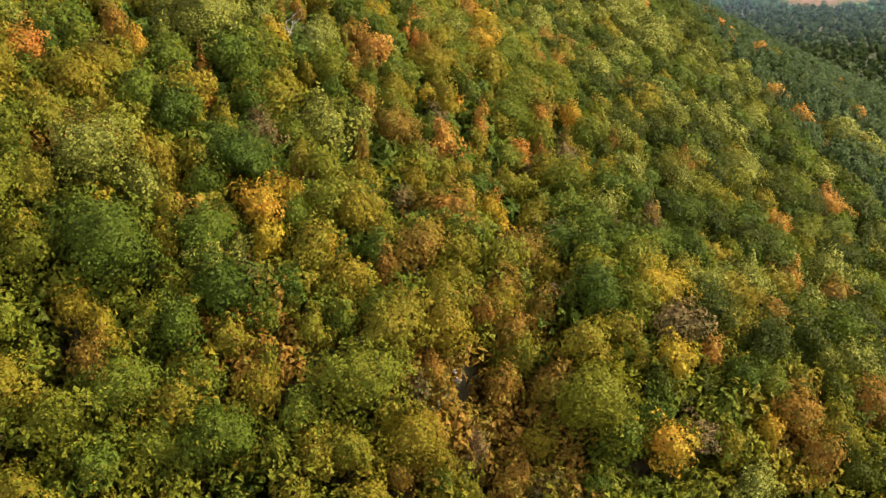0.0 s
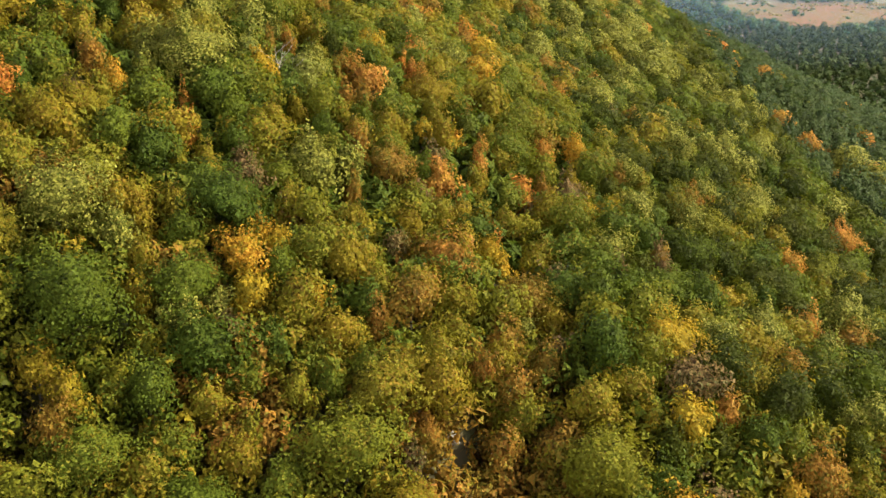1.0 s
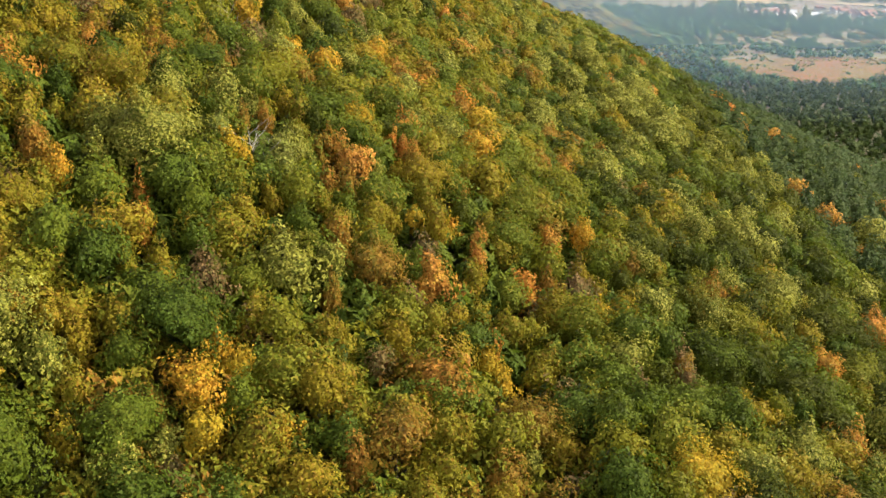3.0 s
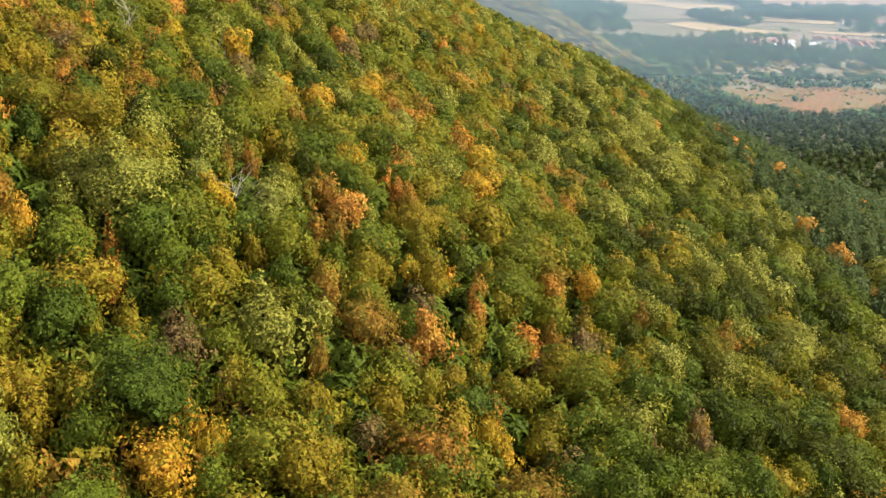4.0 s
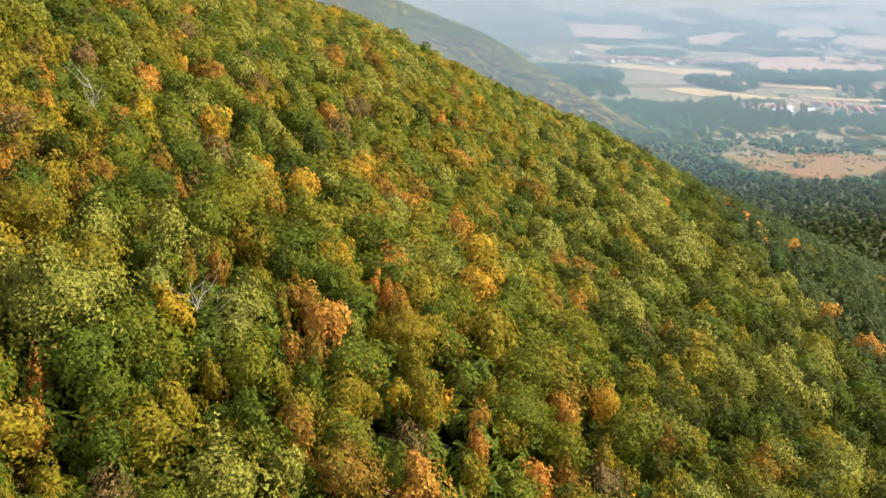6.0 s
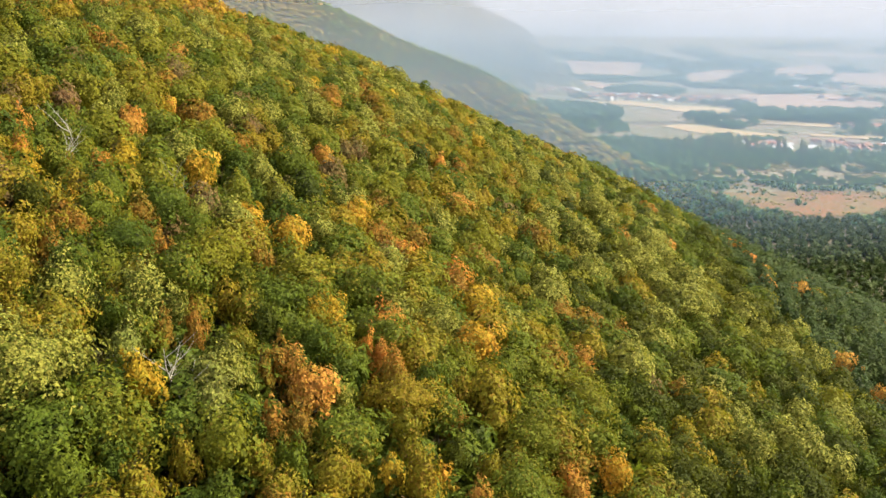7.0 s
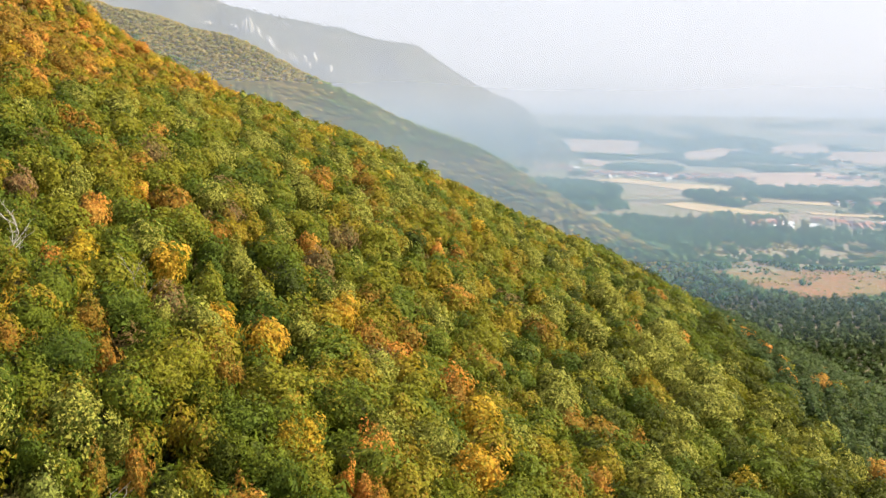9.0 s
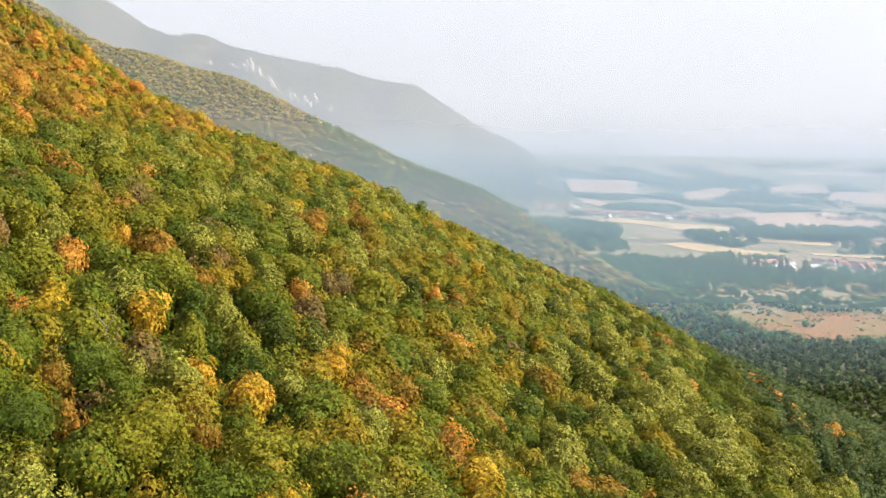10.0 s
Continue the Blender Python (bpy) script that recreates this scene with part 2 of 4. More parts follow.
gx = np.array([-v for v in grown(160, 6, 1.03, 3600)][::-1] + list(np.arange(-155, 256, 5)) + grown(260, 6, 1.06, 3800))
gy = np.array([-v for v in grown(60, 8, 1.2, 700)][::-1] + list(np.arange(-55, 556, 5)) + grown(560, 6, 1.03, 1860)[:-1] + list(np.arange(1900, 2720, 20)) + grown(2740, 24, 1.06, 4900))
mx, my = np.meshgrid(gx, gy)
verts = np.stack([mx, my, land(mx, my)], -1).reshape(-1, 3)
i = np.arange(len(gx) * len(gy)).reshape(len(gy), len(gx))
quads = np.stack([i[:-1, :-1], i[:-1, 1:], i[1:, 1:], i[1:, :-1]], -1).reshape(-1, 4)
ground_mesh = quad_mesh("ground", verts, quads, SOIL, smooth=True)
ground_mesh.materials.append(MEADOW)
ground_mesh.materials.append(SCRUB)
middle = verts[quads].mean(1)
ground_mesh.polygons.foreach_set("material_index", np.where((middle[:, 2] > 12) & (middle[:, 1] > 1750) & (np.abs(middle[:, 1]) < 2750), 2, (middle[:, 2] < 12) | (middle[:, 1] > 2700)).astype(np.int32))
tagged(new("ground", ground_mesh), "brown leaf litter and dry grass over hills and plain", "ground", kind="structure")

# ---- tree shapes
def ball(n):
    """A sphere of quads: six faces of n x n."""
    vs, qs = [], []
    u = np.linspace(-1, 1, n + 1)
    a, b = np.meshgrid(np.tan(u * math.pi / 4), np.tan(u * math.pi / 4))
    one = np.ones_like(a)
    for s in (1, -1):
        for f in ((s * one, a, s * b), (s * b, s * one, a), (a, s * b, s * one)):
            p = np.stack(f, -1).reshape(-1, 3)
            i = np.arange((n + 1) ** 2).reshape(n + 1, n + 1) + len(vs) * (n + 1) ** 2
            vs.append(p / np.linalg.norm(p, axis=1)[:, None])
            qs.append(np.stack([i[:-1, :-1], i[:-1, 1:], i[1:, 1:], i[1:, :-1]], -1).reshape(-1, 4))
    vs, qs = np.concatenate(vs), np.concatenate(qs)
    _, first, same = np.unique(np.round(vs, 5), axis=0, return_index=True, return_inverse=True)
    return vs[first], same.ravel()[qs]


def unit(v):
    return v / np.maximum(np.linalg.norm(v, axis=-1, keepdims=True), 1e-9)


def crown_reach(d, lobes):
    """How far a body of round lobes reaches from its middle in the directions d."""
    reach = np.full(len(d), 0.3)
    for c, r in lobes:
        q, c = float(np.mean(r)), np.array(c)
        b = d @ c
        disc = q * q - c @ c + b * b
        reach = np.maximum(reach, np.where(disc > 0, b + np.sqrt(np.maximum(disc, 0)), 0))
    return reach


def crown_shape(rng, lobes, leaves, hull=2, size=1.0, upright=0.3, bumps=0, ragged=0.07, simple=False, depth=1.0):
    """Sprays of leaves, like uneven shingles, over a body of lobes and clumps, about one metre in radius. Returns verts, quads, and the way that each vert faces."""
    body, quads = ball(hull)
    vs, qs = [body * (crown_reach(body, lobes) * (0.63 if bumps else 0.76))[:, None]], [quads]
    i = np.arange(leaves) + 0.5
    cell = math.sqrt(4 * math.pi * 0.9 / leaves)
    z, a = 1 - 2 * 0.9 * i / leaves, i * 2.39996
    q = np.sqrt(1 - z * z)
    d = unit(np.stack([q * np.cos(a), q * np.sin(a), z], 1) + rng.normal(0, 0.3 * cell, (leaves, 3)))
    reach, out = crown_reach(d, lobes), d
    if bumps:
        heads = unit(rng.normal(0, 1, (bumps, 3)))
        near = d @ heads.T
        own = near.argmax(1)
        wide = math.sqrt(4 * math.pi / bumps) * 0.55
        off = np.arccos(np.clip(near.max(1), -1, 1)) / wide
        reach = reach * (1 - 0.30 * depth + depth * rng.uniform(0.13, 0.52, bumps)[own] * np.exp(-1.1 * off * off))
        out = unit(d + 0.85 * depth * (d - heads[own]) / wide)
    facing = unit(0.75 * out + 0.45 * d + np.array((0, 0, 0.12)))
    p = d * (reach * (1 + rng.normal(0, ragged, leaves)))[:, None]
    out = unit(out + rng.normal(0, 0.28 * depth, out.shape))
    along = unit(np.cross(out, unit(rng.normal(0, 1, out.shape))) + np.array([0, 0, upright]))
    along = unit(along - out * (along * out).sum(1)[:, None] + 0.15 * out)
    side = np.cross(out, along)
    s = size * cell * rng.uniform(0.75, 1.3, (leaves, 1)) * reach[:, None] * 1.2
    w = [rng.uniform(0.28, 0.6, (leaves, 1)) for k in range(4)]
    leaf = np.stack([p - along * s * w[0] - side * s * 0.28, p + side * s * w[1] - along * s * 0.2 - out * s * 0.1, p + along * s * w[2] + side * s * 0.22, p - side * s * w[3] + along * s * 0.24 - out * s * 0.1], 1)
    if simple:                      # three-cornered sprays for trees farther off
        s = s * 1.12
        leaf = np.stack([p - along * s * w[0] - side * s * 0.45, p + side * s * w[1] - along * s * 0.38, p + along * s * (w[2] + 0.15) - out * s * 0.1], 1)
        vs.append(leaf.reshape(-1, 3))
        body = len(vs[0])
        return np.concatenate(vs), np.concatenate([quads[:, (0, 1, 2)], quads[:, (0, 2, 3)], np.arange(leaves * 3).reshape(-1, 3) + body]), np.concatenate([unit(vs[0]), np.repeat(facing, 3, 0)])
    vs.append(leaf.reshape(-1, 3))
    qs.append(np.arange(leaves * 4).reshape(-1, 4) + len(body))
    return np.concatenate(vs), np.concatenate(qs), np.concatenate([unit(vs[0]), np.repeat(facing, 4, 0)])


def lobes_for(kind, rng, compact=False):
    if kind == "pine":
        return [((rng.normal(0, 0.04), rng.normal(0, 0.04), -0.6 + 0.55 * k), (0.95 - 0.24 * k, 0.95 - 0.24 * k, 0.6)) for k in range(4)]
    out = [((rng.normal(0, 0.1), rng.normal(0, 0.1), 0.05), tuple(rng.uniform(0.74, 0.84, 3) if compact else rng.uniform(0.62, 0.80, 3)))]
    n = 7 if kind in ("linden", "ash", "oak", "alder") else 5
    for k in range(n):
        a = 2 * math.pi * (k + rng.uniform(0, 0.7)) / n
        q = rng.uniform(0.36, 0.64 if compact else 0.82)
        out.append(((q * math.cos(a), q * math.sin(a), rng.uniform(-0.4, 0.5)), tuple(np.full(3, rng.uniform(0.28, 0.52)))))
    for k in range(2):
        out.append(((rng.uniform(-0.3, 0.3), rng.uniform(-0.3, 0.3), rng.uniform(0.45, 0.75)), tuple(rng.uniform(0.3, 0.46, 3))))
    return out


def limb(vs, qs, a, b, ra, rb, sides=5):
    """A tapered round limb from a to b."""
    a, b = np.array(a, float), np.array(b, float)
    w = unit(b - a)
    u = unit(np.cross(w, (0.31, 0.95, 0.11)))
    v = np.cross(w, u)
    t = np.linspace(0, 2 * math.pi, sides, endpoint=False)[:, None]
    ring = np.cos(t) * u + np.sin(t) * v
    k = sum(len(p) for p in vs)
    vs.append(np.concatenate([a + ring * ra, b + ring * rb]))
    i = np.arange(sides)
    j = (i + 1) % sides
    qs.append(np.stack([k + i, k + j, k + sides + j, k + sides + i], 1))


def trunk_mesh(rng, mat):
    """A trunk one unit to the crown's middle, with limbs into the crown."""
    vs, qs = [], []
    lean = rng.normal(0, 0.03, 2)
    limb(vs, qs, (0, 0, -0.12), (0, 0, 0.25), 0.05, 0.036, 7)
    limb(vs, qs, (0, 0, 0.25), (lean[0], lean[1], 1.0), 0.036, 0.02, 6)
    for k in range(5):
        a, h = rng.uniform(0, 6.28), rng.uniform(0.5, 0.85)
        tip = (0.32 * math.cos(a), 0.32 * math.sin(a), h + rng.uniform(0.2, 0.4))
        limb(vs, qs, (lean[0] * h, lean[1] * h, h), tip, 0.018, 0.006, 4)
    return quad_mesh("trunk", np.concatenate(vs), np.concatenate(qs), mat, smooth=True)

# ---- the wood: kinds, their names and looks
KINDS = {
    "oak": ("oak_tree", "olive-green oak in full leaf on the slope", "oaks of the hillside"),
    "ash": ("ash_tree", "dark green leafy ash on the slope", "ashes of the hillside"),
    "alder": ("alder_tree", "deep green alder low on the slope", "alders of the hillside"),
    "hornbeam": ("hornbeam_tree", "yellowing olive hornbeam on the slope", "hornbeams of the hillside"),
    "linden": ("linden_tree", "silver linden with pale upturned leaves", "lindens of the hillside"),
    "golden_maple": ("maple_tree", "golden yellow autumn maple among green trees", "golden maples of the hillside"),
    "orange_maple": ("field_maple", "bright orange autumn maple among green trees", "orange maples of the hillside"),
    "rust_beech": ("beech_tree", "rusty brown beech turning in autumn", "beeches of the hillside"),
    "thin_shrub": ("withered_shrub", "withered grey-brown shrub, half bare of leaves", "shrubs of the hillside"),
    "birch": ("birch_tree", "pale yellow-green birch with a white trunk", "birches of the hillside"),
    "pine": ("pine_tree", "dark bluish-green pine on the lower slope", "pines of the lower slope"),
}
WIDE, MIDDLE = 2.8, 4.9            # crown radius and height of its middle, of a tree of scale one
shape_rng = np.random.default_rng(7)
BIG, FINE, NEAR, CLOSE, MID, FAR = {}, {}, {}, {}, {}, {}
TAPER = {"pine": 0.0, "hornbeam": 0.24, "rust_beech": 0.24}
UPRIGHT = {"hornbeam": 0.5, "rust_beech": 0.5, "thin_shrub": 0.6}
for kind in KINDS:
    thin = 0.6 if kind == "thin_shrub" else 1.0
    BIG[kind], FINE[kind], NEAR[kind], CLOSE[kind], MID[kind], FAR[kind] = [], [], [], [], [], []
    for k in range(4):
        loose, round_headed = lobes_for(kind, shape_rng), lobes_for(kind, shape_rng, True)
        tall = 1.25 if kind == "pine" else 1.1
        for store, leaves, bumps, hull in ((BIG, 4800, 150, 3), (FINE, 1500, 80, 3), (NEAR, 1200, 60, 3), (CLOSE, 560, 34, 2), (MID, 190, 14, 2), (FAR, 62, 0, 1)):
            lobes = round_headed if store is MID or store is FAR or store is CLOSE else loose
            v, q, ways = crown_shape(shape_rng, lobes, int(leaves * thin), hull, 1.0, UPRIGHT.get(kind, 0.3), bumps, simple=True, depth=1.0 if lobes is loose else 0.6)
            v = v * np.array((WIDE * 1.16, WIDE * 1.16, WIDE * tall)) * np.where(v[:, 2:] < 0, (1, 1, 1.2), 1)
            v[:, :2] *= 1.04 - TAPER.get(kind, 0.16) * np.clip(v[:, 2:] / (WIDE * tall), -0.6, 1.2)
            store[kind].append((v + np.array((0, 0, MIDDLE)), q, ways))

plant_rng = np.random.default_rng(11)
trees = []                          # x, y, width, height, kind


def noise_field(x, y, size, seed):
    return noise.noise(Vector((x / size, y / size, seed * 7.3)))


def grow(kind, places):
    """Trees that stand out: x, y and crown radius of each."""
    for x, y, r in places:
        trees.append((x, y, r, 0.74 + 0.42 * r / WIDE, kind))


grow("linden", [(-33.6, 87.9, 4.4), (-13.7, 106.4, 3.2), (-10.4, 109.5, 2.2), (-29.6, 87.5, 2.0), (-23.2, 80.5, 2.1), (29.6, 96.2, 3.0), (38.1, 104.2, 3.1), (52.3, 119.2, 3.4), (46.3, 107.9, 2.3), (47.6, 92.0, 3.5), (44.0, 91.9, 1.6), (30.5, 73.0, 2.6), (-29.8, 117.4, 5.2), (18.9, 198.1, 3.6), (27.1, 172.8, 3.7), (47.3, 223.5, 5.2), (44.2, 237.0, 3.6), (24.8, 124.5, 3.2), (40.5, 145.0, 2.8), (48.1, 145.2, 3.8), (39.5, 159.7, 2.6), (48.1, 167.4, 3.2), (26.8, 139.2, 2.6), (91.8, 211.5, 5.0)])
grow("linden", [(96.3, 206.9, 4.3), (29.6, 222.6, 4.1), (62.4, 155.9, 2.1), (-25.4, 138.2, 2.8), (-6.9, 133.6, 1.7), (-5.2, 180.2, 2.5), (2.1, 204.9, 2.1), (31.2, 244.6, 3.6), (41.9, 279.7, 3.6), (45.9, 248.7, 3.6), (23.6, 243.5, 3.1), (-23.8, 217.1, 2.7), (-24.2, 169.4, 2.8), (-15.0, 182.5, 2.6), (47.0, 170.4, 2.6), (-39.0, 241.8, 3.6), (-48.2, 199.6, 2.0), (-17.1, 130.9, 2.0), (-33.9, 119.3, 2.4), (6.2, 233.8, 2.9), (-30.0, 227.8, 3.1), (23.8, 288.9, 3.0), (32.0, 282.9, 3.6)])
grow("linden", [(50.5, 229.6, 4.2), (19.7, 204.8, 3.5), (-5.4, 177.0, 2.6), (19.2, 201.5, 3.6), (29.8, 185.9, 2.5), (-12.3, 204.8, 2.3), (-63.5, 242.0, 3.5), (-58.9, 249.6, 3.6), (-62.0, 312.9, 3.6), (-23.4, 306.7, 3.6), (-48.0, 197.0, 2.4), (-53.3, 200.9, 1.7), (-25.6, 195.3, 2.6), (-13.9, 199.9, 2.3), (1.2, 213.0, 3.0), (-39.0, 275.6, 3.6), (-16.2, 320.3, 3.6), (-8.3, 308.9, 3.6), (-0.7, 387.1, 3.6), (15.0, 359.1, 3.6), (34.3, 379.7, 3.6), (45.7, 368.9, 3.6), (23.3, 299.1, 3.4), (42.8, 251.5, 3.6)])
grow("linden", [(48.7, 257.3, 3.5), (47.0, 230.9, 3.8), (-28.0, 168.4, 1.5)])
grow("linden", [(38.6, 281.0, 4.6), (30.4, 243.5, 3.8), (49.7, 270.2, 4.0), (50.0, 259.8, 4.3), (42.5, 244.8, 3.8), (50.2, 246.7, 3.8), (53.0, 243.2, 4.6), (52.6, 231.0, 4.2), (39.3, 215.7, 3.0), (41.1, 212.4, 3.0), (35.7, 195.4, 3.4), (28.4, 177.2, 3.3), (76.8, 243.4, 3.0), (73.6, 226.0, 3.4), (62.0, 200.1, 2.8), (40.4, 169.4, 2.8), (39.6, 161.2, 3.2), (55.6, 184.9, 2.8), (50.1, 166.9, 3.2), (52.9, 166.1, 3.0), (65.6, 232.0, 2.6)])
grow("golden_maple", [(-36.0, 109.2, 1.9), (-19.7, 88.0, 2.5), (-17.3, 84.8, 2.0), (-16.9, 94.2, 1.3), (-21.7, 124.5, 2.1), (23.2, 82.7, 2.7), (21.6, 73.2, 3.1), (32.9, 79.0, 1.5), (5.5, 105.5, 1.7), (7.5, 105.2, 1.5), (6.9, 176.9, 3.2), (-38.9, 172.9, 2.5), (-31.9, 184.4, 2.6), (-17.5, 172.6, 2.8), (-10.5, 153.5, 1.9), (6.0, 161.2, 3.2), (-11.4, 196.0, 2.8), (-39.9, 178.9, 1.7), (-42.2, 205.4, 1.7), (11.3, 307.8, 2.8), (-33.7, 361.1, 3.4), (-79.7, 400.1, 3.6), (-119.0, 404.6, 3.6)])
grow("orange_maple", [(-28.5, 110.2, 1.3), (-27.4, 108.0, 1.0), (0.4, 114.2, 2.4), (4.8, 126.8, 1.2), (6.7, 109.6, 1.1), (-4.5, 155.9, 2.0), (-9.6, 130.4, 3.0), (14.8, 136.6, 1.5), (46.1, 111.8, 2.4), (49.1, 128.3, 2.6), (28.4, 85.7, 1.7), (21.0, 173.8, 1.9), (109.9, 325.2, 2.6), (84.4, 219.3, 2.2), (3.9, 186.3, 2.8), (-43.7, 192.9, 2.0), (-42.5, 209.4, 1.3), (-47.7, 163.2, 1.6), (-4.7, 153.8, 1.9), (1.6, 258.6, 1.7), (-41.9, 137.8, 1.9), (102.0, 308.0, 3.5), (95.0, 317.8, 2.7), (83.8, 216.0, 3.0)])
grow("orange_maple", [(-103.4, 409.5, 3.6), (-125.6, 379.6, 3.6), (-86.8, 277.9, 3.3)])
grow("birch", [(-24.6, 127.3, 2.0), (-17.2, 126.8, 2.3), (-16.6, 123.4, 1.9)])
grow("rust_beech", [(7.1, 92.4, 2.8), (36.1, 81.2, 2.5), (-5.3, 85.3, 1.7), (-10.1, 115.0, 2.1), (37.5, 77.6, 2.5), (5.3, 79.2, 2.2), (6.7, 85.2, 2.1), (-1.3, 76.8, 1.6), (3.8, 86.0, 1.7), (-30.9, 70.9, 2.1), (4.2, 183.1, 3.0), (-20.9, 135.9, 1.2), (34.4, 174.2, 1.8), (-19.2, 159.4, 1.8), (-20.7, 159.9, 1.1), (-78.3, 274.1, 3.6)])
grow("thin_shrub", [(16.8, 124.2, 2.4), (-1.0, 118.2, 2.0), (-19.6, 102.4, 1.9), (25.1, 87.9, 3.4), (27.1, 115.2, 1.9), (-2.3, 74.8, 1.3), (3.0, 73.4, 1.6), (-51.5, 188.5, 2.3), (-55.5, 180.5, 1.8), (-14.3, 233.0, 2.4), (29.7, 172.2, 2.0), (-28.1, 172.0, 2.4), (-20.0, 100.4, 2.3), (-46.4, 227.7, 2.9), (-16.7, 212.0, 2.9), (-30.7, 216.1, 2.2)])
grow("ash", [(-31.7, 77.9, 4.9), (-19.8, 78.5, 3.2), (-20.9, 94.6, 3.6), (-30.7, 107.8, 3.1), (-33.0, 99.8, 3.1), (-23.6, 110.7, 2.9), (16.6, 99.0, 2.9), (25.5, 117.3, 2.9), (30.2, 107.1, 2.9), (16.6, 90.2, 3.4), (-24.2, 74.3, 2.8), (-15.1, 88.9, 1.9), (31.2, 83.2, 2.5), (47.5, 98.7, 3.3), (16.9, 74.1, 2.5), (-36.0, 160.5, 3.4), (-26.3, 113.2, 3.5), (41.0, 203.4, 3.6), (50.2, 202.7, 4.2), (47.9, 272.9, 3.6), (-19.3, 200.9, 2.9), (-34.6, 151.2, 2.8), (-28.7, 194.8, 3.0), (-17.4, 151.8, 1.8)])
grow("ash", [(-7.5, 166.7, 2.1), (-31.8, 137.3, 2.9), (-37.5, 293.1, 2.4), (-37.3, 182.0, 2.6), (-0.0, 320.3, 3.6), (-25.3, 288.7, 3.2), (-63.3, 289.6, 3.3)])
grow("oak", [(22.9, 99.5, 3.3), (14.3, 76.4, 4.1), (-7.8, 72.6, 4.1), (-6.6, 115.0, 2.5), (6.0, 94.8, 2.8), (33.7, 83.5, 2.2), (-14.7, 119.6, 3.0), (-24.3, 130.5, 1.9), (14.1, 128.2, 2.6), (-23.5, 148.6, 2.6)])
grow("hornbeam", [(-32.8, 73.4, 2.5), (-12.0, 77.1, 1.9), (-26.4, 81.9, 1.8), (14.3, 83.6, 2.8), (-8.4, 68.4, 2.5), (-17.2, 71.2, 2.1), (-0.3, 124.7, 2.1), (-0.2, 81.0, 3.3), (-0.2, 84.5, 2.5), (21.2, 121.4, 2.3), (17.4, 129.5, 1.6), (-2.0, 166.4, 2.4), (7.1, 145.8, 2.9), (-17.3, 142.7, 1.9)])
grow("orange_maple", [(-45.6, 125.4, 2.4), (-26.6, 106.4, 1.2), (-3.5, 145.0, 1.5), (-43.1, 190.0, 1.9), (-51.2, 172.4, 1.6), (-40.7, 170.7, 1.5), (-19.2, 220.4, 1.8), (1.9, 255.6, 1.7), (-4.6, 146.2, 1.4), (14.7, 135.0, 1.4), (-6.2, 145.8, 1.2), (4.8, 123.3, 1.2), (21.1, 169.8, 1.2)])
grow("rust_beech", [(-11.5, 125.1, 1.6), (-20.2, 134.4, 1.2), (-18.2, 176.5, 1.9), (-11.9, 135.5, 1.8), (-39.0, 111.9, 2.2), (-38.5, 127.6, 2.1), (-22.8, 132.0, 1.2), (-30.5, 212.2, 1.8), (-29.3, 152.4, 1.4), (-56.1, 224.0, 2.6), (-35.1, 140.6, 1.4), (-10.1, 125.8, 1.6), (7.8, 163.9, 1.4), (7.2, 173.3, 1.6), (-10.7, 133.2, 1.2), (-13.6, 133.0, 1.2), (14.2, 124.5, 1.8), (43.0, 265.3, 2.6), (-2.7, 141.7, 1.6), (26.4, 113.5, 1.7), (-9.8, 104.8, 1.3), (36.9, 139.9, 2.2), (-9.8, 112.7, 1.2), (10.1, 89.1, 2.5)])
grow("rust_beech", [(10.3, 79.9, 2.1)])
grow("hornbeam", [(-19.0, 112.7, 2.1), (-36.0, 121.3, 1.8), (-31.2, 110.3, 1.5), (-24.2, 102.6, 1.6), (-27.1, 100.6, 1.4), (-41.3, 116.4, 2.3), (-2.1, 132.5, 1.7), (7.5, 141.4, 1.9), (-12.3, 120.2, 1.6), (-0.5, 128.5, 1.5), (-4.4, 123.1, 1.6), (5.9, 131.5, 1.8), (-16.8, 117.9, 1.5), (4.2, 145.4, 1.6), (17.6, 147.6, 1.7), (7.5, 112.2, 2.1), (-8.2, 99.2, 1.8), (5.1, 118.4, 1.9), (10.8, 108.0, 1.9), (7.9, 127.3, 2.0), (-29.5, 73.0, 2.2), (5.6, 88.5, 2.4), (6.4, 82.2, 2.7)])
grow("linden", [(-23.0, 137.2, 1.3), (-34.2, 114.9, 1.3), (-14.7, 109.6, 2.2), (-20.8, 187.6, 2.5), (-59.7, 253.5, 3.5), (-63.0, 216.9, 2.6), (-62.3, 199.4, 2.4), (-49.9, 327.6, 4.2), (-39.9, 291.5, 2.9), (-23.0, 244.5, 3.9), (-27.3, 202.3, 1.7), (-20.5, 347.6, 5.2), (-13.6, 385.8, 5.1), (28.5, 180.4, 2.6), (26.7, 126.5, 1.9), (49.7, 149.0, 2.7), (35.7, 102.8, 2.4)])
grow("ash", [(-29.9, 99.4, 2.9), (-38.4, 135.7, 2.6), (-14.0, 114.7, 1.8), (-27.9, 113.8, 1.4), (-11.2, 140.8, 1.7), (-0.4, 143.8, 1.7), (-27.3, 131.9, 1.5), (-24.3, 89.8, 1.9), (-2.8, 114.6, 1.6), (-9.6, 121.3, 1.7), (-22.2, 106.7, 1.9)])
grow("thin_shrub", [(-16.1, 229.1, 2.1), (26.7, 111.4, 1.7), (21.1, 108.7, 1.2)])
